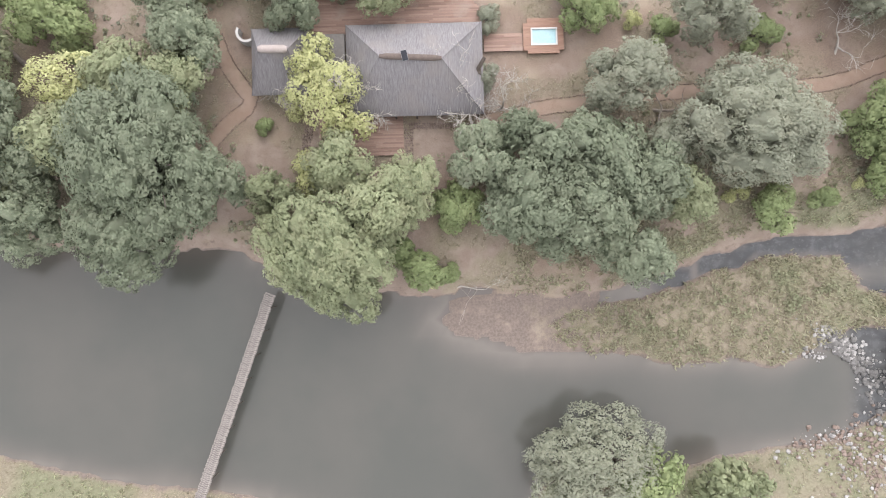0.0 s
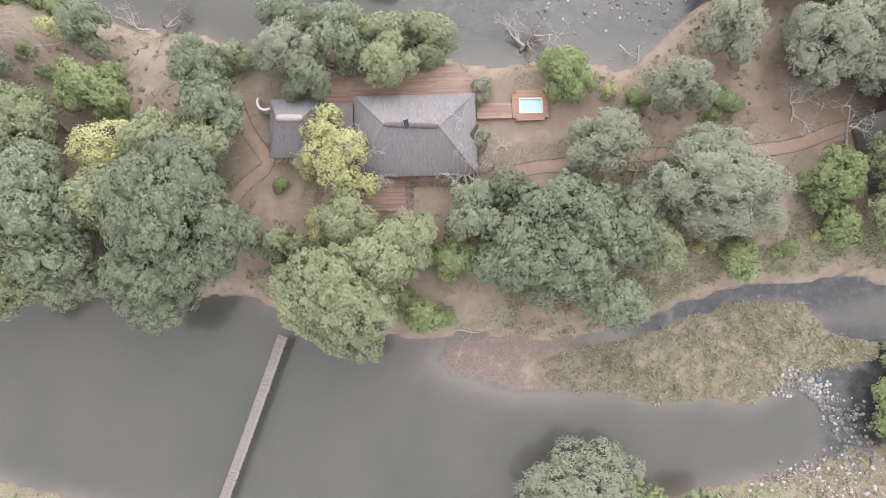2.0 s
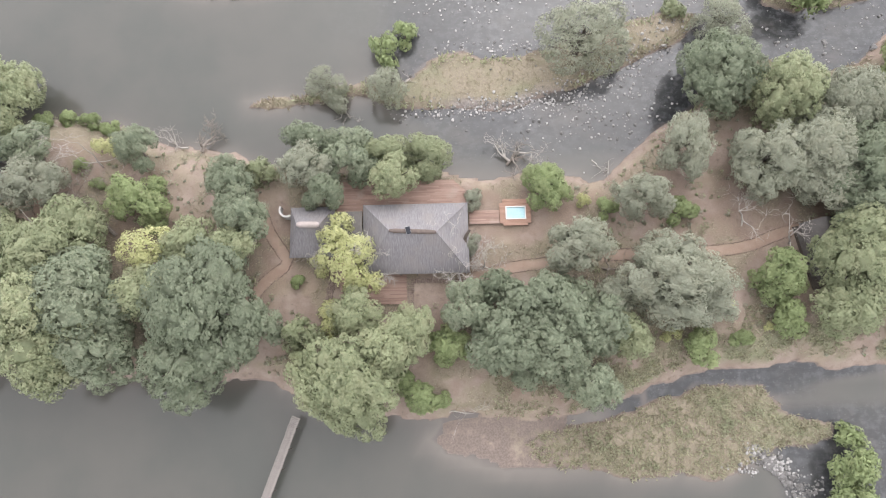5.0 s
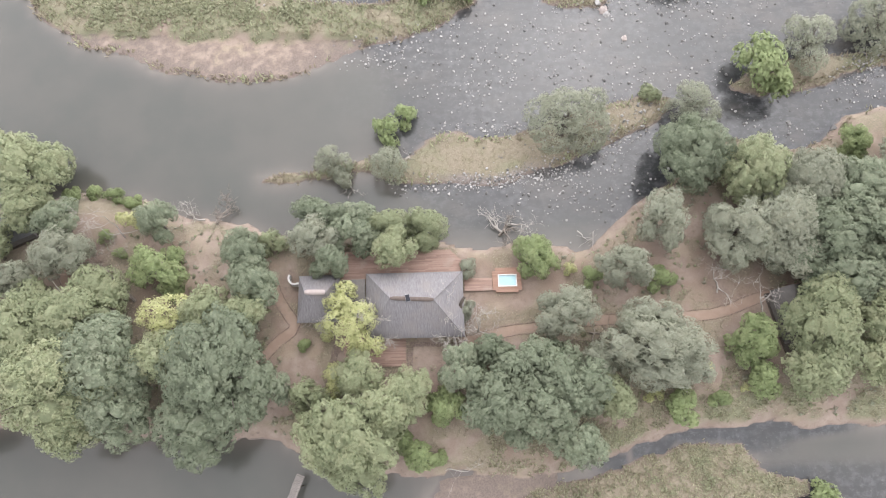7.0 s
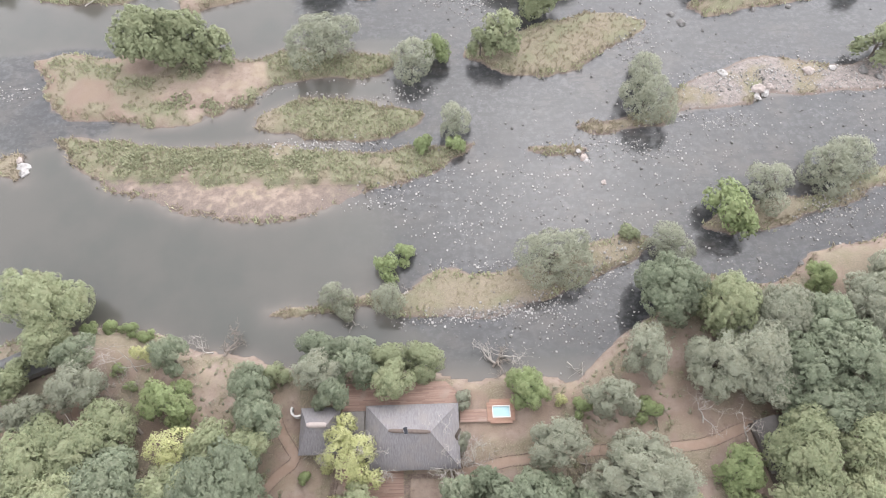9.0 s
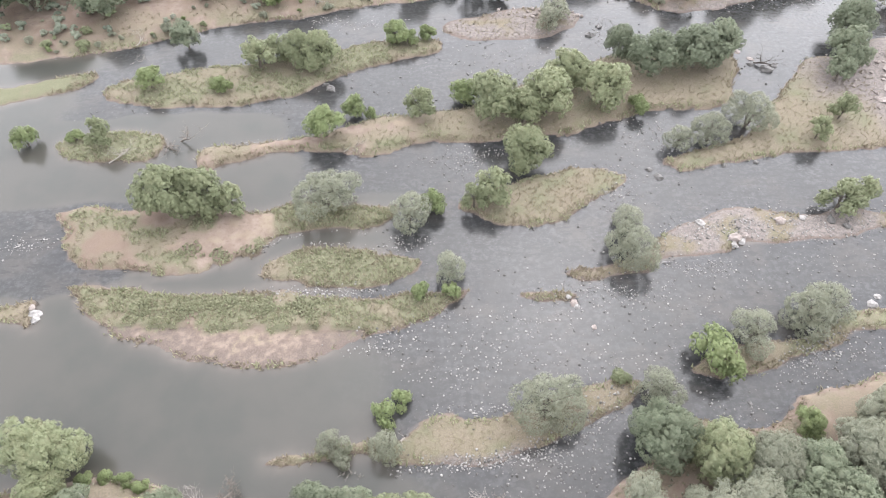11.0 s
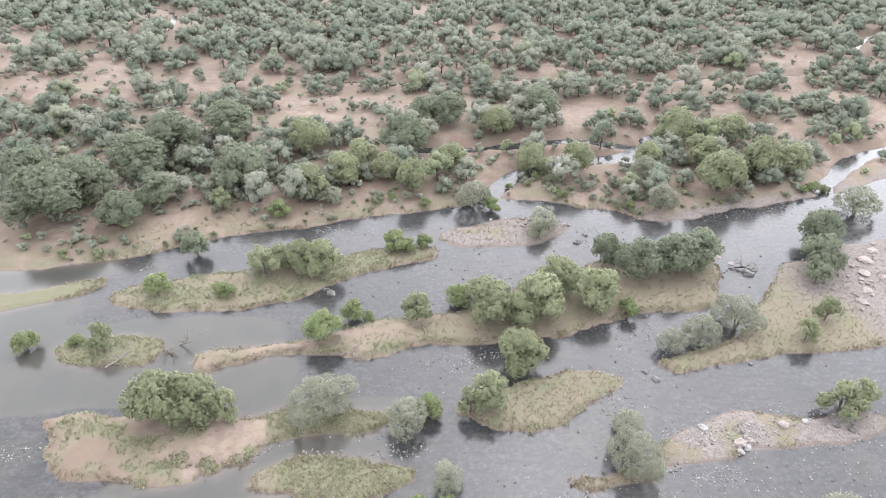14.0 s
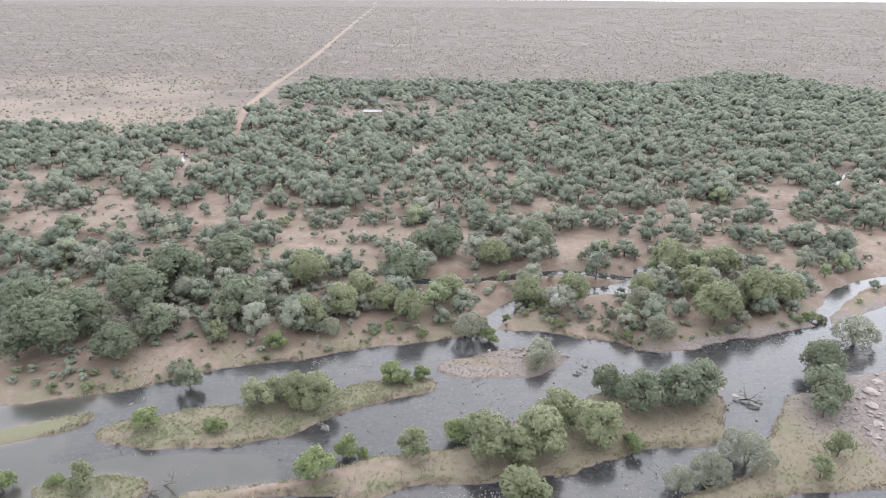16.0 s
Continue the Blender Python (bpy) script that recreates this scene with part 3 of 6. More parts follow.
def ground_material():
    k = Nodes("ground", 0.95)
    fine, mid, wide = k.noise(3.5, 6, 0.7), k.noise(0.5, 5), k.noise(0.05, 4)
    sand = k.mix(k.ramp(mid, 0.3, 0.7), (0.134, 0.101, 0.0812), (0.185, 0.146, 0.12))
    sand = k.mix(k.ramp(fine, 0.5, 0.8, 0, 0.5), sand, (0.0924, 0.0717, 0.056))
    sand = k.mix(k.ramp(k.noise(0.9, 6, 0.7), 0.52, 0.7, 0, 0.75), sand, (0.085, 0.062, 0.048))
    sand = k.mix(k.ramp(k.noise(0.22, 4), 0.5, 0.68, 0, 0.5), sand, (0.2, 0.165, 0.115))
    dry = k.mix(k.ramp(fine, 0.3, 0.7), (0.1, 0.085, 0.062), (0.18, 0.152, 0.112))
    dry = k.mix(k.ramp(mid, 0.45, 0.7, 0, 0.6), dry, (0.1, 0.094, 0.056))
    lush = k.mix(k.ramp(fine, 0.3, 0.7), (0.085, 0.086, 0.052), (0.14, 0.138, 0.088))
    track = k.mix(k.ramp(mid, 0.3, 0.7), (0.158, 0.112, 0.085), (0.19, 0.14, 0.109))
    # greyed, slightly bluer tones: distant haze is put into the plain's colour
    scrub = k.mix(k.ramp(k.noise(0.12, 6, 0.75), 0.42, 0.58), (0.105, 0.084, 0.073), (0.054, 0.046, 0.04))
    scrub = k.mix(k.ramp(k.noise(0.035, 5, 0.7, (1, 0.5, 1)), 0.48, 0.6, 0, 0.75), scrub, (0.055, 0.05, 0.04))
    scrub = k.mix(k.ramp(k.noise(0.02, 5, 0.65), 0.52, 0.66, 0, 0.7), scrub, (0.135, 0.105, 0.086))
    scrub = k.mix(k.ramp(k.noise(0.005, 4, 0.6, (1, 2.5, 1)), 0.45, 0.62, 0, 0.55), scrub, (0.075, 0.06, 0.05))
    grit = k.noise(9.0, 4, 0.7)
    sand = k.mix(k.ramp(grit, 0.55, 0.7, 0, 0.45), sand, (0.07, 0.055, 0.043))
    sand = k.mix(k.ramp(grit, 0.3, 0.42, 0.4, 0), sand, (0.24, 0.2, 0.165))
    dry = k.mix(k.ramp(grit, 0.52, 0.68, 0, 0.55), dry, (0.06, 0.055, 0.035))
    lush = k.mix(k.ramp(grit, 0.52, 0.68, 0, 0.5), lush, (0.045, 0.05, 0.028))
    litter = k.mix(k.ramp(grit, 0.35, 0.65), (0.155, 0.112, 0.085), (0.07, 0.05, 0.038))
    sand = k.mix(k.math("MULTIPLY", k.attr("litter"), 0.7), sand, litter)
    c = k.mix(k.attr("dry"), sand, dry)
    c = k.mix(k.attr("lush"), c, lush)
    stone = k.mix(k.ramp(grit, 0.35, 0.6), (0.165, 0.143, 0.13), (0.08, 0.072, 0.068))
    stone = k.mix(k.ramp(k.noise(1.1, 5, 0.7), 0.45, 0.6, 0, 0.8), stone, (0.185, 0.16, 0.145))
    c = k.mix(k.attr("rocky"), c, stone)
    c = k.mix(k.attr("scrub"), c, scrub)
    c = k.mix(k.attr("path"), c, track)
    pos = k.n.new("ShaderNodeNewGeometry").outputs["Position"]
    sep = k.n.new("ShaderNodeSeparateXYZ")
    k.l.new(pos, sep.inputs[0])
    height = k.math("ADD", sep.outputs[2], k.math("MULTIPLY", k.math("SUBTRACT", mid, 0.5), 0.5))
    mud = k.mix(k.ramp(fine, 0.35, 0.65), (0.085, 0.067, 0.058), (0.125, 0.1, 0.085))
    c = k.mix(k.ramp(height, 0.05, 0.22, 1, 0), c, mud)
    bed = bed_colour(k, k.attr("stony"))
    c = k.mix(k.ramp(sep.outputs[2], -0.1, 0.04, 1, 0), c, bed)
    k.colour(c)
    k.bump(fine, 0.5, 0.12)
    return k.m


def sheet_axes(y_rows, columns):
    u = np.linspace(-1, 1, columns)
    half = 118 + 0.82 * np.maximum(y_rows, 0)
    mid = 0.05 * np.maximum(y_rows, 0) - 4
    x = mid[:, None] + half[:, None] * u[None]
    return x, np.repeat(y_rows[:, None], columns, 1)


def sheet(y_rows, columns, wings):
    x, y = sheet_axes(y_rows, columns)
    step_out = np.array(wings, dtype=float)
    left = x[:, :1] - step_out[::-1][None]
    right = x[:, -1:] + step_out[None]
    x = np.concatenate([left, x, right], 1)
    y = np.repeat(y[:, :1], x.shape[1], 1)
    r, c = x.shape
    i, j = np.meshgrid(np.arange(r - 1), np.arange(c - 1), indexing="ij")
    k = i * c + j
    return x.ravel(), y.ravel(), np.stack([k, k + 1, k + c + 1, k + c], -1).reshape(-1, 4)


def set_attributes(me, values):
    for name, data in values.items():
        at = me.attributes.new(name, "FLOAT", "POINT")
        at.data.foreach_set("value", np.asarray(data, dtype=np.float32).ravel())


far_rows = [320.0]
while far_rows[-1] < 4880:
    far_rows.append(far_rows[-1] + 1.25 * 1.045 ** len(far_rows))
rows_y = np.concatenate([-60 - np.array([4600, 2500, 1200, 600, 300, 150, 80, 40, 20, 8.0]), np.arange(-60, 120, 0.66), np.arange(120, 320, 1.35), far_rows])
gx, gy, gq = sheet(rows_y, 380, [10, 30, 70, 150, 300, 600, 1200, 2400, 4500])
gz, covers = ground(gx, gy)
shore_of = covers.pop("bank")
covers["stony"] = covers.pop("shallow")
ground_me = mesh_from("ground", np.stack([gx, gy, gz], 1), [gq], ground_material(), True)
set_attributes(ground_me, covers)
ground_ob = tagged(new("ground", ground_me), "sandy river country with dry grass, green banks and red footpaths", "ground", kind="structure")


# ---- water ----
def water_material():
    k = Nodes("river_water", 0.06)
    depth = k.attr("depth")
    murk = k.math("SUBTRACT", 1.0, k.math("POWER", 2.718, k.math("MULTIPLY", depth, k.ramp(k.attr("shallow"), 0.1, 0.8, -3.2, -1.0))))
    wide = k.noise(0.05, 4)
    c = k.mix(k.ramp(wide, 0.35, 0.65), (0.038, 0.039, 0.034), (0.047, 0.045, 0.039))
    c = k.mix(k.math("MULTIPLY", k.ramp(depth, 0.15, 1.0, 0.7, 0.0), k.ramp(k.attr("shallow"), 0.0, 0.7, 1.0, 0.1)), c, (0.053, 0.048, 0.042))
    bed = k.mix(k.ramp(depth, 0.0, 0.12), (0.07, 0.06, 0.053), bed_colour(k, k.attr("shallow")))
    c = k.mix(murk, bed, c)
    body = k.n.new("ShaderNodeBsdfDiffuse")
    k.l.new(c, body.inputs[0])
    gloss = k.n.new("ShaderNodeBsdfGlossy")
    gloss.inputs["Roughness"].default_value = 0.16
    ripple = k.math("ADD", k.noise(0.7, 2, 0.5), k.math("MULTIPLY", k.noise(1.1, 2, 0.5), k.ramp(k.attr("shallow"), 0, 1, 0.05, 0.45)))
    bump = k.n.new("ShaderNodeBump")
    bump.inputs["Strength"].default_value = 0.2
    bump.inputs["Distance"].default_value = 0.14
    k.l.new(ripple, bump.inputs["Height"])
    k.l.new(bump.outputs[0], gloss.inputs["Normal"])
    fr = k.n.new("ShaderNodeFresnel")
    fr.inputs["IOR"].default_value = 1.41
    k.l.new(bump.outputs[0], fr.inputs["Normal"])
    out = k.n.new("ShaderNodeMixShader")
    k.l.new(fr.outputs[0], out.inputs[0])
    k.l.new(body.outputs[0], out.inputs[1])
    k.l.new(gloss.outputs[0], out.inputs[2])
    k.l.new(out.outputs[0], k.n["Material Output"].inputs["Surface"])
    return k.m


wrows = np.concatenate([[-400, -200, -100, -60], np.arange(-40, 330, 2.0), [340, 360, 380, 400, 430, 460, 490, 520, 560, 600]])
wx_, wy_, wq_ = sheet(wrows, 170, [30, 100, 300, 900])
wz_, wc_ = ground(wx_, wy_)
water_me = mesh_from("river_water", np.stack([wx_, wy_, np.zeros_like(wx_)], 1), [wq_], water_material(), True)
set_attributes(water_me, {"depth": np.clip(-wz_, 0, 3), "shallow": wc_["shallow"]})
water = tagged(new("water", water_me), "murky grey-green river water, shallow over dark stones", "river", kind="structure")


# ---- trees ----
def leaf_cloud(shape, centres, radii, each, size, gen, up=0.35, middle=None):
    """Small pointed leaf sprays over the outside of round clumps."""
    n = len(centres) * each
    c = np.repeat(centres, each, 0)
    r = np.repeat(radii, each)
    d = gen.normal(size=(n, 3))
    d[:, 2] += up
    d /= np.linalg.norm(d, axis=1)[:, None]
    p = c + d * (r * (0.6 + 0.46 * gen.random(n)))[:, None] * np.array([1, 1, 0.8])
    nrm = d + 0.4 * gen.normal(size=(n, 3)) + np.array([0, 0, 0.3])
    nrm /= np.linalg.norm(nrm, axis=1)[:, None]
    a = np.cross(nrm, gen.normal(size=(n, 3)))
    a /= np.linalg.norm(a, axis=1)[:, None] + 1e-9
    b = np.cross(nrm, a)
    s = (size * (0.6 + 0.8 * gen.random(n)))[:, None]
    sprays(shape, p, a * s, b * s, outward(d, p, middle, gen))


def outward(d, p, middle, gen, uneven=0.2):
    """Leaves catch the light as the round of their clump and crown does."""
    d = d / (np.linalg.norm(d, axis=1)[:, None] + 1e-9)
    if middle is not None:
        m = p - np.asarray(middle)
        d = 0.6 * d + 0.55 * m / (np.linalg.norm(m, axis=1)[:, None] + 1e-9)
    return d + uneven * gen.normal(size=d.shape) + np.array([0, 0, 0.15])


def sprays(shape, p, a, b, out):
    """A pointed leaf spray at each place, facing outward."""
    face = (np.cross(a, b) * out).sum(1)
    b = np.where(face[:, None] > 0, b, -b)
    v = np.stack([p - a, p + a * 0.7 - b * 0.6, p + a * 0.7 + b * 0.6], 1).reshape(-1, 3)
    shape.add(v, tris=np.arange(len(v)).reshape(-1, 3), normals=np.repeat(out, 3, 0))


BALLS = {}


def ball(level):
    if level not in BALLS:
        bm = bmesh.new()
        bmesh.ops.create_icosphere(bm, subdivisions=level, radius=1.0)
        BALLS[level] = np.array([v.co[:] for v in bm.verts]), np.array([[v.index for v in f.verts] for f in bm.faces])
        bm.free()
    return BALLS[level]


def unit(d):
    return d / (np.linalg.norm(d, axis=1)[:, None] + 1e-9)


def crown_lobes(gen, radius, low, high, count):
    """Boughs of a crown as round masses of uneven size and reach, some on top and the others round about and lower."""
    k = np.arange(count)
    az = k * 2.39996 + gen.random() * 6.28 + 0.4 * gen.normal(size=count)
    top = k < max(1, count // 4)
    reach = np.where(top, 0.12 + 0.22 * gen.random(count), 0.42 + 0.36 * gen.random(count)) * radius
    size = radius * (0.24 + 0.18 * gen.random(count)) * (1.35 if count < 6 else 1.15 if count < 9 else 1.0)
    size = np.minimum(size, np.maximum(radius * 1.1 - reach, 0.2 * radius))
    tall = np.clip((high - low) / (1.6 * radius), 0.7, 1.15)
    roof = low + (high - low) * np.sqrt(1 - 0.8 * (reach / radius) ** 2) - size * tall
    foot = low + 0.75 * size * tall
    z = foot + np.maximum(roof - foot, 0) * np.where(top, 1.0, 1 - 0.85 * gen.random(count) ** 1.4)
    return np.stack([np.cos(az) * reach, np.sin(az) * reach, z], 1), size, tall


def leafy_crown(shape, gen, radius, low, high, count, leaves, leaf, clump, loose=1.0, inside=2, core=0.66, up=0.4):
    """A crown of boughs, each covered with clumps of small leaf sprays; gaps stay between the boughs and the clumps."""
    c, r, tall = crown_lobes(gen, radius, low, high, count)
    flat = np.array([1, 1, tall])
    mid = np.array([0, 0, low + 0.35 * (high - low)])
    n = int(4.6 * radius * radius / (clump * clump)) + 16
    pick = gen.choice(count, size=6 * n, p=r ** 2 / (r ** 2).sum())
    d = unit(gen.normal(size=(6 * n, 3)) + np.array([0, 0, 0.35]))
    p = c[pick] + d * r[pick][:, None] * flat
    free = d[:, 2] > -0.6
    for i in range(count):
        inner = np.linalg.norm((p - c[i]) / (r[i] * flat), axis=1) < 0.86
        free &= ~inner | (pick == i)
    p, d, pick = p[free], d[free], pick[free]
    kept = []
    for i in range(len(p)):
        if len(kept) < n and (not kept or (np.abs(p[kept] - p[i]).max(1) > 0.72 * clump).all()):
            kept.append(i)
    p, d = p[kept], d[kept]
    out = unit(p - mid)
    rc = clump * (0.6 + 0.6 * gen.random(len(p)))
    who = gen.choice(len(p), size=leaves, p=rc ** 2 / (rc ** 2).sum())
    e = unit(gen.normal(size=(leaves, 3)) + 0.55 * d[who] + np.array([0, 0, 0.25]))
    q = p[who] + e * (rc[who] * (0.5 + 0.55 * loose * gen.random(leaves)))[:, None] * np.array([1, 1, 0.8])
    nrm = unit(e + 0.3 * d[who] + np.array([0, 0, 0.4]) + 0.45 * gen.normal(size=(leaves, 3)))
    a = unit(np.cross(nrm, gen.normal(size=(leaves, 3))))
    b = np.cross(nrm, a)
    s = (leaf * (0.6 + 0.8 * gen.random(leaves)))[:, None]
    light = 0.7 * e + 0.35 * d[who] + 0.25 * out[who] + np.array([0, 0, up]) + 0.25 * gen.normal(size=(leaves, 3))
    sprays(shape, q, a * s, b * s, light)
    if inside:
        v, t = ball(inside)
        for i in range(count):
            w = c[i] + v * (r[i] * (core + 0.1 * gen.normal(size=(len(v), 1)))) * flat
            w[:, 2] = np.maximum(w[:, 2], 0.2)
            shape.add(w, tris=t, normals=v + 0.4 * unit(w - mid) + np.array([0, 0, up - 0.3]) + 0.2 * gen.normal(size=v.shape))


def low_bushes(shape, centres, radii, gen):
    """Small four-sided tufts for bushes that stay far away."""
    v = np.array([[1, 0, -0.2], [0, 1, -0.2], [-1, 0, -0.2], [0, -1, -0.2], [0, 0, 0.8]], dtype=float)
    t = np.array([[0, 1, 4], [1, 2, 4], [2, 3, 4], [3, 0, 4]])
    n = len(centres)
    p = centres[:, None] + v[None] * (1 + 0.3 * gen.normal(size=(n, 5, 1))) * np.asarray(radii)[:, None, None]
    shape.add(p.reshape(-1, 3), tris=(t[None] + (np.arange(n) * 5)[:, None, None]).reshape(-1, 3),
              normals=np.tile(v + [0, 0, 0.5], (n, 1)))


def trunk_shape(gen, radius, height, bushy):
    s = Shape()
    thick = 0.05 * radius + 0.08
    stems = 3 if bushy else 1
    for k in range(stems):
        a = gen.random() * 6.28
        lean = (0.25 if bushy else 0.1) * radius
        top = np.array([math.cos(a) * lean, math.sin(a) * lean, height * 0.5])
        mid = top * 0.5 + np.array([gen.normal() * 0.1, gen.normal() * 0.1, 0])
        s.tube([np.array([0, 0, -0.4]), [0, 0, 0.15], mid, top], [thick * 1.5, thick * 1.1, thick * 0.85, thick * 0.6], 7)
        for j in range(5 if not bushy else 3):
            b = a + j * 1.3 + gen.random()
            reach = radius * (0.5 + 0.3 * gen.random())
            end = np.array([math.cos(b) * reach, math.sin(b) * reach, height * (0.6 + 0.25 * gen.random())])
            start = mid + (top - mid) * gen.random()
            bend = (start + end) / 2 + np.array([0, 0, -0.05 * height + 0.1 * gen.normal()])
            s.tube([start, bend, end], [thick * 0.5, thick * 0.32, thick * 0.1], 5)
    return s


# kind: leaves, crown's lower edge as a part of the height, boughs, leaf cover, looseness
KINDS = {
    "dark": ("dark", 0.1, 1.0, 1.0, 0.9),
    "green": ("green", 0.08, 1.0, 0.95, 1.0),
    "grey": ("grey", 0.1, 1.25, 0.9, 1.2),
    "willow": ("pale", 0.05, 1.3, 0.75, 1.45),
    "bright": ("bright", 0.06, 0.9, 1.0, 0.85),
    "yellow": ("yellow", 0.3, 1.2, 0.6, 1.3),
    "lime": ("bright", 0.08, 1.0, 0.8, 1.25),
}
TREE_MESHES = {}


def tree_meshes(kind, size, variant, fine):
    """Trunk and crown meshes for a tree of about that crown radius, made once and shared."""
    key = (kind, size, variant, fine)
    if key not in TREE_MESHES:
        leaf, low, lobes, cover, loose = KINDS[kind]
        gen = np.random.default_rng(hash_of(key))
        height = tree_height(kind, size)
        leaf_size = {2: 0.125, 4: 0.165, 7: 0.19, 10: 0.215}[size] * (1.0 if fine else 1.7)
        leaf_size *= 0.85 if kind in ("willow", "grey") else 1.0
        count = int({2: 5, 4: 10, 7: 17, 10: 24}[size] * lobes)
        leaves = int(2 * math.pi * size * size * 1.25 * 1.7 * cover / (1.07 * leaf_size ** 2))
        s = Shape()
        leafy_crown(s, gen, size, low * height, height, count, leaves, leaf_size, {2: 0.45, 4: 0.68, 7: 0.85, 10: 1.0}[size] * (0.85 if kind in ("willow", "grey") else 1.0), loose, 0 if kind in ("yellow", "willow") else 2)
        t = trunk_shape(gen, size, height, kind in ("willow", "bright"))
        TREE_MESHES[key] = (t.mesh("trunk", BARK, True), s.mesh("crown", LEAF[leaf]))
    return TREE_MESHES[key]


def hash_of(key):
    return sum((i + 3) * sum(ord(c) * (j + 1) for j, c in enumerate(str(k))) for i, k in enumerate(key)) % 100003


def tree_height(kind, radius):
    if radius < 2.6:
        return 1.25 * radius + 0.6
    if kind == "bright":
        return 1.25 * radius + 1.2
    if kind in ("willow", "lime"):
        return 1.1 * radius + 2.8
    return 1.3 * radius + 4.0


TREE_LABELS = {
    "dark": "dark green broad-crowned riverside tree on sandy ground",
    "green": "mid-green rounded bushveld tree on sandy ground",
    "grey": "grey-green fine-leaved tree with a loose crown",
    "willow": "pale grey-green willow-like tree low over the bank",
    "bright": "bright green dense rounded tree",
    "yellow": "yellow-green tree with thin open crown",
    "lime": "light green loose leafy tree",
}


def place_tree(kind, x, y, radius, z, fine=True):
    size = min((2, 4, 7, 10), key=lambda s: abs(math.log(s / radius)))
    gen = np.random.default_rng(int(abs(x) * 131 + abs(y) * 17 + radius * 7) % 99991)
    trunk, crown = tree_meshes(kind, size, int(gen.integers(3)), fine)
    k = radius / size
    tall = tree_height(kind, radius) / tree_height(kind, size) * (0.92 + 0.16 * gen.random())
    small = radius < 2.4
    wide_x = float(0.86 + 0.3 * gen.random())
    ob = thing("bush" if small else "tree", TREE_LABELS[kind].replace("tree", "bush") if small else TREE_LABELS[kind], "bush" if small else "tree",
               "bushes" if small else "trees", pose(x, y, z, 0, 0, float(gen.random() * 360)) @ Matrix.Diagonal((k * wide_x, k / wide_x, tall, 1)))
    part("trunk", trunk, ob, "")
    part("crown", crown, ob, "")
    return ob


def grove(kind, places, fine=True):
    p = np.array(places, dtype=float)
    for (x, y, r), z in zip(p, heights(p[:, :2])):
        place_tree(kind, x, y, r, max(z, 0.05) - 0.1, fine)


# lodge island
grove("dark", [(-18.7, 37.5, 4.3), (-11.8, 35.5, 4.2), (-15.8, 30.1, 3.2), (-27.6, 26.6, 4.3), (-29.6, 31.6, 3.9), (-48.1, 13.8, 7.5), (-31.4, 12.8, 8.6), (-33.4, 5.9, 6.3), (-24.7, 9.9, 3.6), (-46.3, 7.9, 5.6), (4.9, 11.8, 3.9), (9.9, 7.9, 5),
               (13.8, 11.8, 5), (8.9, 14.8, 2.8), (15.8, 5.9, 4.8), (10.8, 4.9, 4.4), (18.7, 10.8, 5), (22.7, 8.9, 4.3), (20.7, 1.5, 4.2), (44.4, 47.3, 6.4), (67.8, 37.4, 6.7), (62.9, 30.5, 6.5), (70.7, 31.4, 7.4), (64, 24.6, 5.6), (-44.4, 37.5, 3.4),
               (-60.2, 37.5, 3.6)])
grove("green", [(-53, 20.6, 7.5), (-60.9, 17.7, 8), (-10.9, 11.8, 3.9), (-5.9, 31.6, 3.6), (-1, 35.5, 4), (-6.9, 35.5, 3.7), (-54, 11.8, 8.5), (-53.2, 5.9, 5), (-38.4, 14.8, 5.2), (-34.5, 21.7, 4.5), (-28.6, 20.7, 4.2), (-11.8, 2, 6.4), (-16.8, 2, 4.2),
                (-12.8, -1, 3.4), (-6.9, 6.9, 4.6), (-3, 8.9, 3.6), (-18.8, 8.9, 2.6), (26.6, 7.9, 3.6), (59.4, 16.3, 6.2), (60.3, 20.9, 4.6), (57.2, 9.9, 4.6), (53.2, 43.3, 5.6), (-68, 47.3, 7.6), (-65.5, 39.6, 4.2), (-70.5, 32.9, 4), (68.9, 18.7, 5.2), (67.1, 11.8, 4.2), (-26, 34, 2.4)])
grove("grey", [(-18.7, 33.5, 4), (20.7, 20.7, 4.4), (24.7, 12.8, 3), (33.4, 14.7, 6.8), (37.5, 12.8, 4.6), (30.6, 27.6, 4), (37.5, 35.5, 4.3), (49.2, 32.5, 5.6), (56.1, 33.4, 6.2), (62, 40.3, 6.2), (58.2, 28.6, 4.6), (-58.2, 31.5, 4.4), (6, 28.8, 1.6),
               (-65.1, 27.6, 3.5), (5.5, 22, 1.7), (-68.8, 11.8, 6.5), (-78.6, 21.6, 7), (-76.7, 9.8, 7), (78.7, 41.3, 6.5), (84.5, 33.4, 7), (86.8, 49.3, 5.5), (93.5, 39.4, 6)])
grove("bright", [(16.9, 29.9, 3.9), (-43.8, 29.9, 4.7), (2, 7, 3.2), (-2, 0.3, 2.6), (-4.4, 2, 1.8), (37.8, 6, 2.8), (44, 7, 1.6), (37, 26, 2.2), (26, 26.8, 1.7), (49.8, 15.9, 4.2), (50.8, 10, 2.8), (-20, 17, 1.1), (73.7, 49.8, 3.2),
                 (79.7, 19.9, 5), (83.7, 27.9, 4), (0.5, -0.5, 1.3), (-54, 36, 1.2), (-51, 33, 1.1), (-62, 44.6, 1.6), (-58, 45, 1.5), (-54.5, 44.2, 1.6), (-51, 42.8, 1.5)])
grove("yellow", [(-11.8, 19.7, 3.9), (-13.8, 23.1, 2.8), (-10.3, 16.2, 2.6), (-49, 38.5, 2.2), (-40.4, 20.7, 3.9), (-15, 11, 2.4), (-16.8, 19.4, 1.7)])
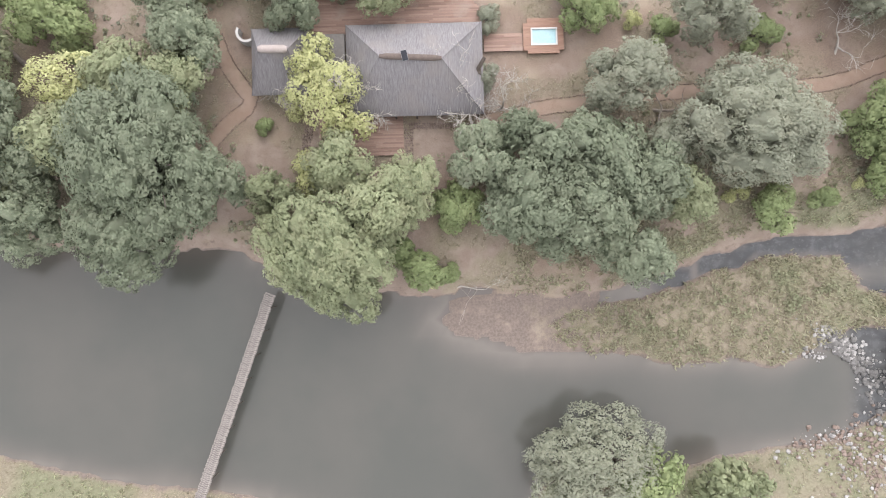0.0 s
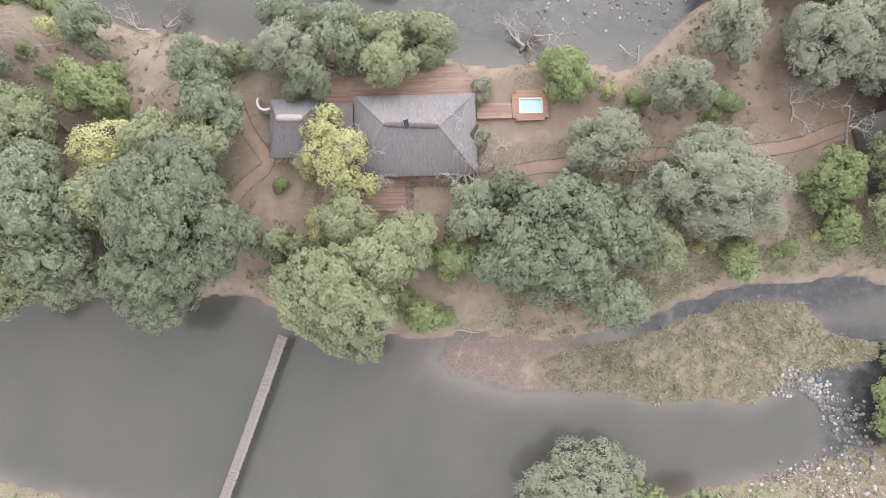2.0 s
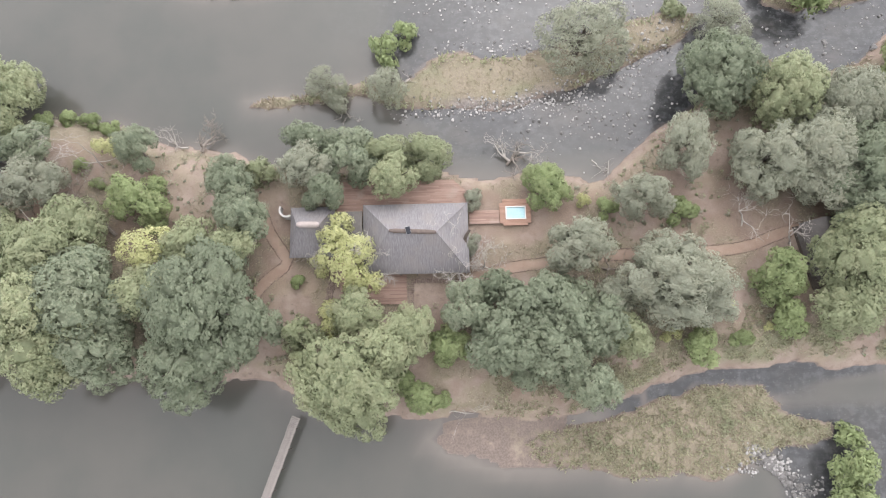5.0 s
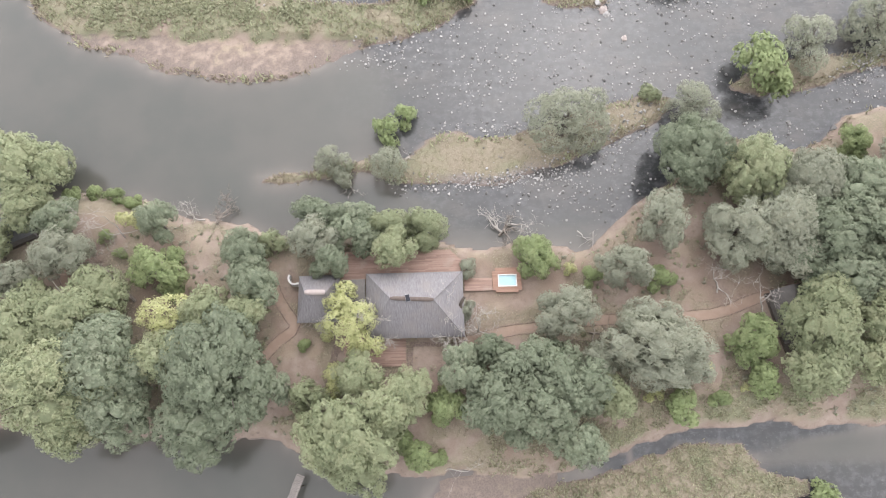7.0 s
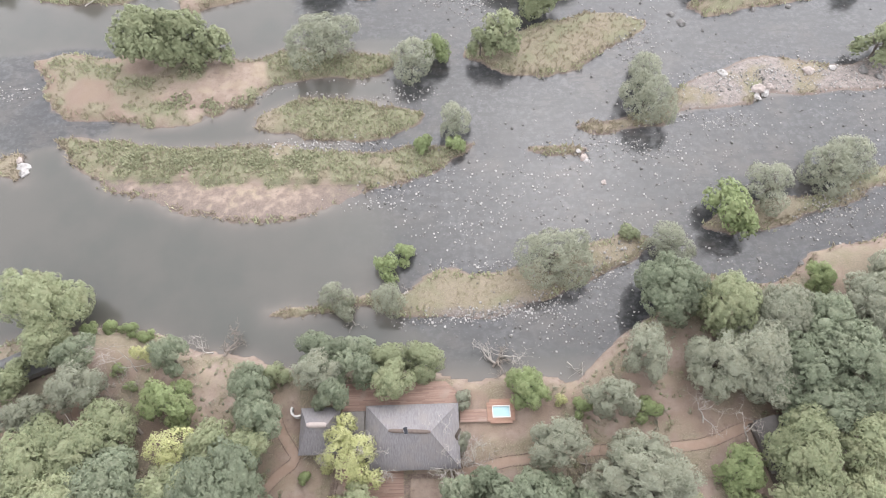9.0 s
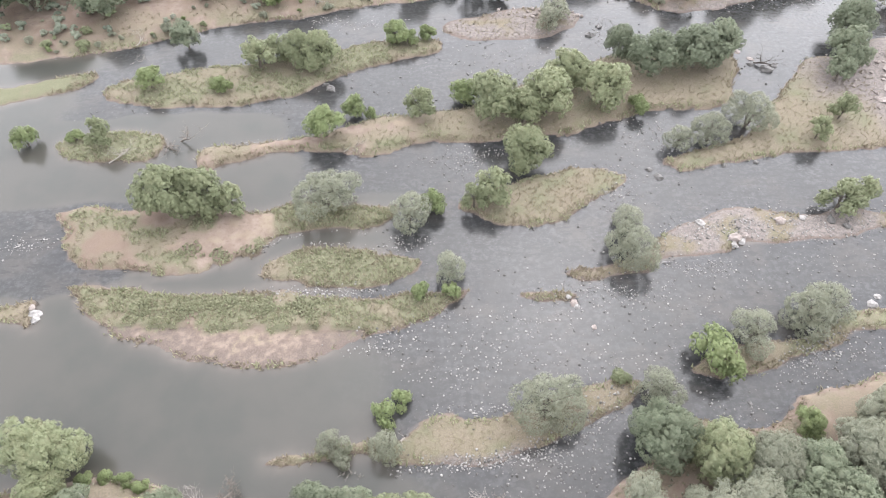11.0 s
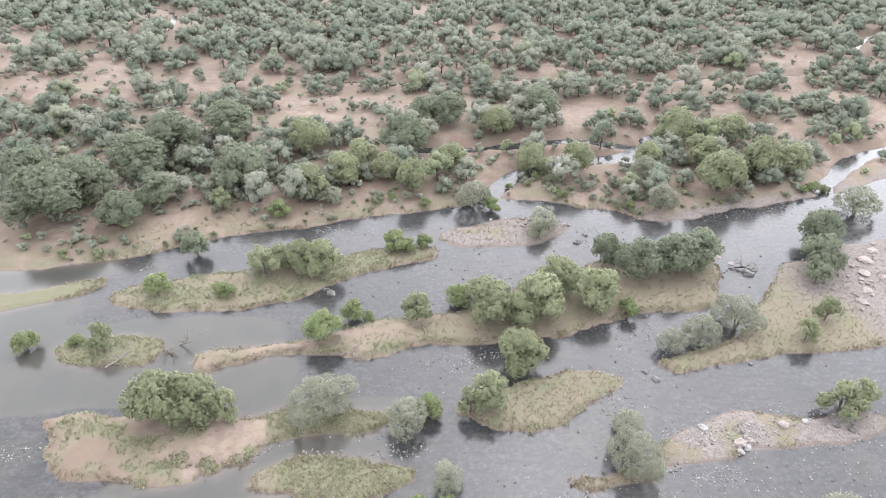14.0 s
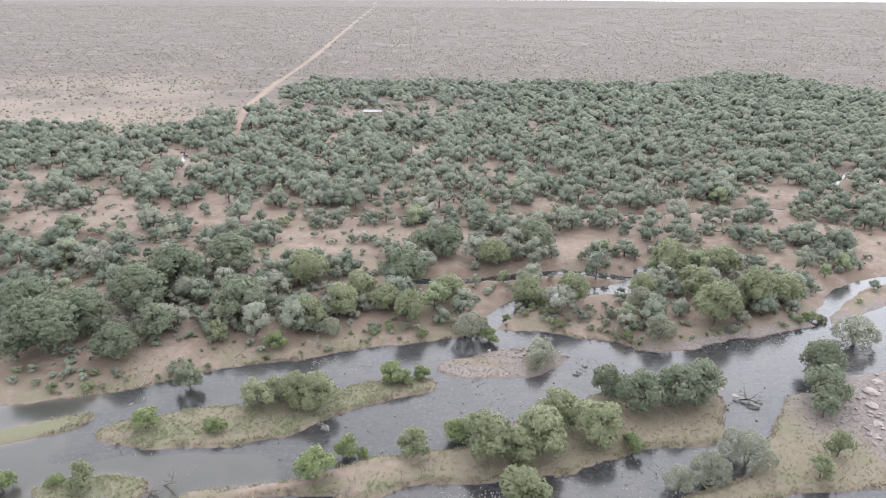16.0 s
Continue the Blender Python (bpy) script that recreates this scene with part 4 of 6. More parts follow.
grove("yellow", [(23.2, 28.4, 0.9), (43.1, 11.7, 0.8), (48.2, 8.6, 0.7), (-1.3, -0.8, 1.1), (33.1, 7.4, 0.9), (40.6, 12.7, 0.7), (34.7, 8, 0.9), (22.5, 28.3, 1)])
# south bank
grove("willow", [(16.9, -21.8, 6.2), (13.9, -24.7, 4.5), (47.6, 58.5, 4.3), (24.0, 54.6, 6.8), (-16.8, 49.5, 2.9), (-15, 46.6, 2), (-6.9, 48.1, 3.3), (6.9, 90.1, 3.7), (-2, 107, 5.2), (-23, 112, 7.8), (49.6, 93.3, 6.2),
                 (51, 103, 4.2), (70.4, 70.4, 5), (83.3, 74.4, 5.6), (89.2, 77.3, 5), (72, 133, 3.8), (81, 135, 5.4), (94, 141, 6.6)])
grove("lime", [(23, -25, 3.6), (57.6, -11.5, 3.2), (58.4, -7, 2.2), (57.4, -16, 3.0), (-7, 55, 2.6), (-4, 58.6, 2.3), (61, 65, 5.2), (4, 111, 3.3), (-18, 149, 3.6), (-25, 139, 5.6), (15, 155, 4.8), (-79, 163, 4.0), (-107, 139, 3.4)], False)
grove("green", [(30.6, -24.7, 2.8), (36, -26, 1.7), (41, 62, 1.8), (-62, 112, 7.0), (-54, 114, 6.5), (-46, 112, 3.6), (29, 127, 6.4), (19, 113, 4.6), (14, 111, 3.0), (1, 147, 4.2), (22, 146, 7.4), (30, 143, 5.5), (37, 147, 8.0),
                (55, 152, 7.2), (45, 160, 6.5), (106, 108, 5.0), (112, 110, 3.5), (111, 134, 3.0), (121, 142, 3.2), (-48, 172, 5.0), (-43, 176, 4.2), (-36, 174, 5.5), (-29, 172, 5.8), (-86, 138, 3.6)], False)
grove("bright", [(0, 84.4, 2.3), (7, 84.6, 2.2), (-6, 186, 4.2), (-2, 184, 3.2), (4, 187, 3.0), (-58, 161, 3.3), (-94, 140, 2.0), (-49, 208, 3.8), (30, 212, 3.6), (64, 148, 3.0), (-13, 148, 2.0)], False)
grove("dark", [(72, 166, 7.6), (64, 174, 5.4), (86, 168, 8.2), (94, 172, 7.6), (141, 183, 8.0), (133, 168, 6.8), (128, 160, 4.0), (-73, 185, 5.0), (-129, 205, 13), (-142, 222, 12), (-122, 219, 11), (-103, 201, 7.5),
               (-94, 214, 7), (-108, 237, 11), (-67, 229, 11), (-101, 257, 12), (-82, 277, 11), (-3, 260, 10), (5, 290, 8), (18, 293, 9), (62, 296, 10)], False)
grove("green", [(-39, 221, 7.4), (-27, 230, 7), (-21, 244, 6.6), (0, 225, 6.6), (-45, 261, 9), (50, 242, 7.4), (67, 237, 7.2), (16, 243, 6.2), (121, 221, 9), (142, 233, 9), (156, 235, 7.4), (122, 243, 8),
                (119, 268, 9), (144, 266, 8), (39, 279, 7), (-71, 212, 4), (-10, 235, 6), (98, 240, 6)], False)
grove("willow", [(23, 216, 6.2), (47, 199, 5.0), (45, 193, 4.2), (94, 230, 6.0), (94, 209, 5.6), (168, 205, 8.0), (-31, 216, 4)], False)


# bushes along the north shore
bank_gen = np.random.default_rng(51)
shore_line = np.array(LANDS["north"][2][4:26], dtype=float)
for k in range(110):
    i = int(bank_gen.integers(len(shore_line) - 1))
    p = shore_line[i] + (shore_line[i + 1] - shore_line[i]) * bank_gen.random()
    grove(("grey", "bright", "green", "willow")[k % 4], [(float(p[0]), float(p[1]) + 1.5 + 16 * bank_gen.random() ** 1.6, 0.7 + 1.9 * bank_gen.random() ** 2)], False)


# ---- woodland behind the river ----
CLEARINGS = [(72, 307, 58, 14), (190, 326, 55, 7), (250, 312, 36, 9), (-40, 300, 30, 10), (-50, 320, 22, 14), (-23, 281, 14, 9), (-102, 290, 26, 9), (-150, 240, 22, 10), (-205, 342, 26, 10), (-77, 358, 24, 8),
             (-170, 360, 50, 12), (130, 352, 90, 10), (60, 240, 26, 9), (90, 235, 26, 10), (18, 250, 12, 9), (-45, 690, 45, 40), (-180, 500, 16, 30), (7, 536, 22, 18), (48, 741, 60, 14), (240, 400, 30, 14)]


def keep_out(x, y):
    """Sand clearings, channels and the road stay free of trees."""
    z, c = ground(x, y)
    treeline = np.interp(x, [-900, -425, -333, -267, -221, -200, -175, -160, -138, 0, 362, 518, 580, 610, 900], [600, 603, 620, 588, 600, 650, 700, 880, 965, 940, 910, 1045, 965, 750, 730])
    sand = np.zeros(x.shape, bool)
    wob = 0.7 * (fbm(x, y, 14, 93) - 0.5)
    for cx, cy, rx, ry in CLEARINGS:
        sand |= np.hypot((x - cx) / rx, (y - cy) / ry) < 1 + wob
    return (z < 2.0) | (y > treeline + 40 * (fbm(x, y, 60, 91) - 0.5)) | sand | (c["path"] > 0.2)


def spread_places(gen, y0, y1, gap, share):
    """Places in a widening strip, kept about gap metres apart."""
    n = int((y1 - y0) * (1.6 * (y0 + y1) / 2 + 160) / gap ** 2)
    y = np.sqrt(gen.random(n) * ((y1 + 50) ** 2 - (y0 + 50) ** 2) + (y0 + 50) ** 2) - 50
    x = 0.05 * y + (gen.random(n) * 2 - 1) * (80 + 0.8 * y)
    thick = fbm(x, y, 34, 95)
    gaps = 0.45 - 0.08 * step(x / (y + 1), -0.25, 0.4) - 0.12 * step(y, 330, 520)
    dens = share * step(thick, gaps - 0.13, gaps + 0.1)
    open_wood = step(y, 640, 690) * (1 - step(y, 760, 860)) * (1 - step(x, 60, 160))
    dens = dens * (1 - 0.7 * open_wood)
    ok = ~keep_out(x, y) & (gen.random(n) < dens)
    x, y = x[ok], y[ok]
    cells, out = {}, []
    for a, b in zip(x, y):
        i, j = int(a // gap), int(b // gap)
        if all(math.hypot(a - p, b - q) > gap * 0.62 for u in (i - 1, i, i + 1) for v in (j - 1, j, j + 1) for p, q in cells.get((u, v), ())):
            cells.setdefault((i, j), []).append((a, b))
            out.append((a, b))
    return np.array(out)


def wood_tree(gen, radius, height, lobes, leaves, size, stem, inside, core):
    """Arrays for one far tree: leaf sprays and a forked trunk."""
    crown, wood = Shape(), Shape()
    low = (0.02 + 0.2 * gen.random()) * height
    leafy_crown(crown, gen, radius, low, height, lobes, leaves, size, 0.95, 0.7, inside, core, 0.55)
    wood.tube([[0, 0, -0.5], [0.1, 0, height * 0.3], [0.2, 0.1, height * 0.55]], [0.05 * radius + 0.1, 0.04 * radius + 0.06, 0.05], stem)
    for a in (0.5, 2.6, 4.7) if stem > 4 else ():
        wood.tube([[0.1, 0, height * 0.2], [math.cos(a) * radius * 0.5, math.sin(a) * radius * 0.5, height * 0.55]], [0.03 * radius + 0.05, 0.03], 3)
    return np.concatenate(crown.v), np.concatenate(crown.t), np.concatenate(crown.out), np.concatenate(wood.v), np.concatenate(wood.q)


def wood_leaf_material():
    k = Nodes("woodland_leaves", 0.75)
    t = k.attr("tint")
    c = k.mix(k.ramp(t, 0.0, 0.6), (0.125, 0.147, 0.112), (0.2, 0.218, 0.164))
    c = k.mix(k.ramp(t, 0.6, 0.85), c, (0.24, 0.244, 0.195))
    c = k.mix(k.ramp(t, 0.88, 0.97), c, (0.2, 0.232, 0.125))
    c = k.mix(k.ramp(k.island(), 0, 1, 0, 0.28), c, (0.225, 0.238, 0.178))
    c = k.mix(k.ramp(k.noise(0.6, 3, 0.6), 0.45, 0.7, 0, 0.4), c, (0.1, 0.118, 0.085))
    leaf_shader(k, c)
    return k.m


WOODLEAF = wood_leaf_material()


def woodland(name, label, places, radii, protos, gen, pale=1.0):
    lv, lq, ln, wv, wq, tint = [], [], [], [], [], []
    nl = nw = 0
    zs = heights(places)
    for (x, y), r, z in zip(places, radii, zs):
        v, q, vn, v2, q2 = protos[int(gen.integers(len(protos)))]
        a = gen.random() * 6.28
        turn = np.array([[math.cos(a), math.sin(a), 0], [-math.sin(a), math.cos(a), 0], [0, 0, 0.85 + 0.3 * gen.random()]]) * (r / 5.0)
        turn = turn @ np.diag([0.82 + 0.4 * gen.random(), 0.82 + 0.4 * gen.random(), 1.0])
        lv.append(v @ turn + [x, y, z])
        ln.append(vn @ np.array([[math.cos(a), math.sin(a), 0], [-math.sin(a), math.cos(a), 0], [0, 0, 1]]))
        wv.append(v2 @ turn + [x, y, z])
        lq.append(q + nl)
        wq.append(q2 + nw)
        nl += len(v)
        nw += len(v2)
        tint.append(np.full(len(v), pale * gen.random()))
    me = mesh_from(name, np.concatenate(lv), [np.concatenate(lq)], WOODLEAF, True, np.concatenate(ln))
    set_attributes(me, {"tint": np.concatenate(tint)})
    tagged(new(name, me), label, "woodland", kind="stuff")
    tagged(new(name + "_trunks", mesh_from(name + "_trunks", np.concatenate(wv), [np.concatenate(wq)], BARK)), "short bare trunks under the woodland crowns", "woodland", kind="stuff")


wood_gen = np.random.default_rng(33)
protos_near = [wood_tree(wood_gen, 5, 9.0, 8 + k % 3, 420, 0.46, 6, 2, 0.82) for k in range(8)]
protos_mid = [wood_tree(wood_gen, 5, 8.6, 7, 150, 0.6, 4, 1, 0.98) for _ in range(6)]
protos_far = [wood_tree(wood_gen, 5, 8.2, 5, 36, 0.9, 3, 1, 1.05) for _ in range(5)]
near_places = spread_places(wood_gen, 216, 400, 7.2, 0.95)
woodland("woodland", "bushveld woodland of rounded grey-green trees on sand", near_places, 2.3 + 4.8 * wood_gen.random(len(near_places)) ** 1.4, protos_near, wood_gen)
mid_places = spread_places(wood_gen, 400, 600, 7.7, 1.0)
woodland("woodland", "dense dark green bushveld woodland", mid_places, 3.2 + 4.4 * wood_gen.random(len(mid_places)) ** 1.2, protos_mid, wood_gen, 0.72)
far_places = spread_places(wood_gen, 600, 1080, 9.4, 1.0)
woodland("woodland", "far dark green band of woodland", far_places, 3.8 + 4.2 * wood_gen.random(len(far_places)), protos_far, wood_gen, 0.55)
under_x, under_y = -260 + 560 * wood_gen.random(2600), 200 + 260 * wood_gen.random(2600)
under_ok = (ground(under_x, under_y)[0] > 1.2) & (fbm(under_x, under_y, 20, 105) > 0.46) & (np.abs(under_x - 0.05 * under_y) < 70 + 0.75 * under_y)
under = np.stack([under_x, under_y], 1)[under_ok]
near_x, near_y = -170 + 330 * wood_gen.random(1100), 186 + 90 * wood_gen.random(1100)
near_ok = (ground(near_x, near_y)[0] > 1.6) & (fbm(near_x, near_y, 9, 107) > 0.5)
under = np.concatenate([under, np.stack([near_x, near_y], 1)[near_ok]])
woodland("thicket", "low grey-green bushes between the woodland trees", under, 0.6 + 1.5 * wood_gen.random(len(under)) ** 1.5, protos_far, wood_gen)

# scrub of the open country
def scrub_material():
    k = Nodes("thorn_scrub", 0.85)
    t = k.attr("tint")
    c = k.mix(k.ramp(t, 0.0, 0.5), (0.075, 0.068, 0.05), (0.13, 0.118, 0.088))
    c = k.mix(k.ramp(t, 0.5, 0.75), c, (0.095, 0.1, 0.07))
    c = k.mix(k.ramp(t, 0.85, 0.95), c, (0.17, 0.145, 0.105))
    k.colour(c)
    return k.m


scrub_gen = np.random.default_rng(41)
n = 62000
sy = 540 + 3300 * scrub_gen.random(n) ** 1.5
sx = 0.05 * sy + (scrub_gen.random(n) * 2 - 1) * (60 + 0.78 * sy)
open_sand = (sx < -120) & (sy < 1000 + 0.5 * (sx + 200))
ok = (fbm(sx, sy, 70, 97) + 0.35 * scrub_gen.random(n) > np.where(open_sand, 0.72, 0.55)) & (ground(sx, sy)[1]["path"] < 0.1)
sx, sy = sx[ok], sy[ok]
sz = heights(np.stack([sx, sy], 1))
scrub = Shape()
low_bushes(scrub, np.stack([sx, sy, sz + 0.3], 1), (0.8 + 1.7 * scrub_gen.random(len(sx)) ** 2) * (0.85 + sy / 3200), scrub_gen)
scrub_me = scrub.mesh("scrub", scrub_material())
set_attributes(scrub_me, {"tint": np.repeat(scrub_gen.random(len(sx)), 5)})
tagged(new("scrub", scrub_me), "sparse low thorn scrub over dry open country", "scrub", kind="stuff")


# ---- the lodge ----
def thatch_roof(name, x0, y0, x1, y1, eave, ridge_a, ridge_b, top, parent, cap_mat, cap_r):
    """A hipped thatch roof with sagging faces and a thick rounded edge, and its ridge cap."""
    ea = np.array([[x0, y0, eave], [x1, y0, eave], [x1, y1, eave], [x0, y1, eave]], dtype=float)
    ra, rb = np.array([*ridge_a, top]), np.array([*ridge_b, top])
    faces = [(ea[0], ea[1], rb, ra), (ea[1], ea[2], rb, rb), (ea[2], ea[3], ra, rb), (ea[3], ea[0], ra, ra)]
    nu, nv = 28, 14
    for p, q, r, t in faces:
        s = Shape()
        u, v = np.meshgrid(np.linspace(0, 1, nu), np.linspace(0, 1, nv), indexing="ij")
        low = p[None, None] * (1 - u[..., None]) + q[None, None] * u[..., None]
        high = t[None, None] * (1 - u[..., None]) + r[None, None] * u[..., None]
        g = low * (1 - v[..., None]) + high * v[..., None]
        g[..., 2] += 0.1 * (fbm(g[..., 0], g[..., 1], 1.6, 7) - 0.5) - 0.12 * np.sin(np.pi * v)
        g[:, 0, 2] -= 0.12
        k = np.arange(nu * nv).reshape(nu, nv)
        s.add(g.reshape(-1, 3), np.stack([k[:-1, :-1], k[1:, :-1], k[1:, 1:], k[:-1, 1:]], -1).reshape(-1, 4))
        d = np.stack([g[:, 0], g[:, 0] * [1, 1, 1] - [0, 0, 0.38]], 1)
        inward = (np.array([(x0 + x1) / 2, (y0 + y1) / 2, 0]) - d[:, 1]) * [0.03, 0.03, 0]
        d[:, 1] += inward
        k2 = np.arange(nu * 2).reshape(nu, 2)
        s.add(d.reshape(-1, 3), np.stack([k2[:-1, 1], k2[1:, 1], k2[1:, 0], k2[:-1, 0]], -1).reshape(-1, 4))
        part("roof_slope", s.mesh("roof_slope", THATCH, True), parent, "weathered grey thatch")
    c = Shape()
    m = np.linspace(0, 1, 9)[:, None]
    pts = ra * (1 - m) + rb * m + [0, 0, 0.02]
    c.tube(pts, np.r_[cap_r * 0.6, np.full(7, cap_r), cap_r * 0.6], 10)
    part("ridge_cap", c.mesh("ridge_cap", cap_mat, True), parent, "cement ridge cap")
    # hips
    for corner, r in ((0, ra), (3, ra), (1, rb), (2, rb)):
        h = Shape()
        h.tube([r, (r + ea[corner]) / 2 + [0, 0, -0.02], ea[corner]], [0.08, 0.07, 0.05], 8)
        part("hip", h.mesh("hip", THATCH, True), parent)


def wall_box(name, x0, y0, z0, x1, y1, z1, material, parent, label=""):
    s = Shape()
    s.box(x0, y0, z0, x1, y1, z1)
    return part(name, s.mesh(name, material), parent, label)


lodge = thing("lodge_house", "large lodge with grey hipped thatch roof and timber decks", "house")
thatch_roof("roof", -10.4, 17.4, 5.1, 28.0, 5.5, (-6.2, 22.7), (0.4, 22.3), 10.3, lodge, CEMENT, 0.34)
for x0, y0, x1, y1 in ((-9.2, 18.6, 4.0, 18.85), (-9.2, 26.6, 4.0, 26.85), (-9.2, 18.85, -8.95, 26.6), (3.75, 18.85, 4.0, 26.6)):
    wall_box("wall", x0, y0, 2.9, x1, y1, 6.2, PLASTER, lodge)
for k in range(7):
    for yy in (17.7, 27.7):
        p = Shape()
        p.tube([[-9.8 + k * 2.4, yy, 2.9], [-9.8 + k * 2.4, yy, 5.6]], [0.11, 0.1], 8)
        part("post", p.mesh("post", DARKWOOD, True), lodge)
cottage = thing("thatched_cottage", "smaller thatched cottage with pale ridge cap", "house")
thatch_roof("roof", -21.2, 20.3, -14.6, 28.0, 5.2, (-19.4, 24.3), (-16.2, 24.2), 8.9, cottage, PALECAP, 0.45)
for x0, y0, x1, y1 in ((-20.2, 21.3, -15.6, 21.55), (-20.2, 26.7, -15.6, 26.95), (-20.2, 21.55, -19.95, 26.7), (-15.85, 21.55, -15.6, 26.7)):
    wall_box("wall", x0, y0, 2.9, x1, y1, 5.7, PLASTER, cottage)
link = thing("link_roof", "flat grey roof joining the cottage and the lodge", "roof")
wall_box("slab", -14.4, 21.2, 4.7, -10.6, 27.2, 4.95, CANVAS, link)
for x, y in ((-14.1, 21.5), (-10.9, 21.5), (-14.1, 26.9), (-10.9, 26.9)):
    wall_box("post", x - 0.1, y - 0.1, 2.9, x + 0.1, y + 0.1, 4.7, DARKWOOD, link)

solar = thing("solar_panel", "small dark solar panel in a pale frame on the ridge", "solar panel", m=pose(-3.5, 22.55, 10.75, 25, 0, 12))
wall_box("frame", -0.33, -0.55, 0.0, 0.33, 0.55, 0.05, METAL, solar, "pale metal frame")
wall_box("cells", -0.3, -0.52, 0.05, 0.3, 0.52, 0.06, plain("solar_cells", (0.008, 0.009, 0.013), (0.014, 0.015, 0.02), 3, 0.7), solar, "dark glass cells")
for sx_ in (-0.25, 0.25):
    wall_box("foot", sx_ - 0.03, -0.45, -0.4, sx_ + 0.03, -0.39, 0.0, METAL, solar)
flue = thing("flue_pipe", "dark leaning pipe at the edge of the thatch", "pipe")
p = Shape()
p.tube([[4.4, 22.2, 6.0], [4.7, 22.6, 6.6], [5.2, 23.4, 6.9]], [0.22, 0.24, 0.2], 10)
part("pipe", p.mesh("pipe", DARKWOOD, True), flue)
p = Shape()
p.box(4.1, 21.8, 5.7, 4.8, 22.5, 6.1)
part("collar", p.mesh("collar", DARKWOOD), flue)


def deck(name, label, x0, y0, x1, y1, top, cut=None, along_x=True):
    """A platform of single boards on joists."""
    ob = thing(name, label, "deck")
    s = Shape()
    gen = np.random.default_rng(int(abs(x0) * 10))
    lo, hi = (y0, y1) if along_x else (x0, x1)
    w = 0.19
    for k in range(int((hi - lo) / w)):
        a = lo + k * w
        b0, b1 = (x0, x1) if along_x else (y0, y1)
        if cut:
            b0, b1 = cut(a, b0, b1)
        while b0 < b1 - 0.05:
            e = min(b1, b0 + 2.2 + 2.2 * gen.random())
            dz = gen.normal() * 0.004
            if along_x:
                s.box(b0, a, top - 0.04 + dz, e - 0.012, a + w - 0.018, top + dz)
            else:
                s.box(a, b0, top - 0.04 + dz, a + w - 0.018, e - 0.012, top + dz)
            b0 = e
    tagged(part("boarding", tinted_boards(s), ob, "red-brown deck boards"), kind="stuff")
    j = Shape()
    j.box(x0 + 0.1, y0 + 0.1, top - 0.5, x1 - 0.1, y0 + 0.18, top - 0.045)
    j.box(x0 + 0.1, y1 - 0.18, top - 0.5, x1 - (3.6 if cut else 0.1), y1 - 0.1, top - 0.045)
    part("joists", j.mesh("joists", DARKWOOD), ob)
    return ob


def board_material():
    k = Nodes("deck_boards", 0.75)
    c = k.mix(k.island(), (0.135, 0.085, 0.066), (0.2, 0.135, 0.108))
    c = k.mix(k.ramp(k.noise(0.5, 5), 0.5, 0.75, 0, 0.7), c, (0.19, 0.15, 0.125))
    c = k.mix(k.ramp(k.noise(9, 4, 0.6, (0.15, 3, 1)), 0.5, 0.8, 0, 0.5), c, (0.1, 0.065, 0.05))
    k.colour(c)
    k.bump(k.noise(14, 3, 0.6, (0.15, 3, 1)), 0.3, 0.01)
    return k.m


BOARDS = board_material()


def tinted_boards(s):
    return s.mesh("boards", BOARDS)


deck("timber_deck", "wide red-brown timber deck along the river side of the lodge", -14.6, 27.6, 6.2, 32.4, 3.5, lambda a, b0, b1: (b0, b1 - max(0, (a - 29.2)) * 1.0))
deck("timber_deck", "red-brown timber terrace behind the lodge", -14.0, 13.4, -4.2, 18.2, 3.3)
deck("timber_walkway", "narrow red-brown timber walkway to the pool", 5.4, 25.2, 9.95, 27.3, 3.45)
pool = thing("plunge_pool", "small rectangular plunge pool with pale turquoise water in a timber deck", "pool")
for k, (x0, y0, x1, y1) in enumerate(((10.0, 24.8, 14.7, 25.75), (10.0, 27.8, 14.7, 28.95), (10.0, 25.75, 10.9, 27.8), (13.98, 25.75, 14.7, 27.8))):
    yy = y0
    while yy < y1 - 0.05:
        s = Shape()
        s.box(x0 + (0.5 if (yy < 25.1 or yy > 28.35) else 0), yy, 3.3, x1 - (0.5 if (yy < 25.1 or yy > 28.35) else 0), min(yy + 0.175, y1), 3.56)
        part("board", s.mesh("board", DECK), pool)
        yy += 0.19
for x0, y0, x1, y1 in ((10.9, 25.75, 11.06, 27.8), (13.82, 25.75, 13.98, 27.8), (11.06, 25.75, 13.82, 25.91), (11.06, 27.64, 13.82, 27.8)):
    wall_box("rim", x0, y0, 2.3, x1, y1, 3.62, WHITEWALL, pool, "white rim")
POOLBLUE = plain("pale_pool_lining", (0.2, 0.32, 0.34), (0.24, 0.36, 0.38), 0.8, 0.3, bump=0.05)
wall_box("water", 11.06, 25.91, 3.2, 13.82, 27.64, 3.42, POOLBLUE, pool, "pale turquoise water")

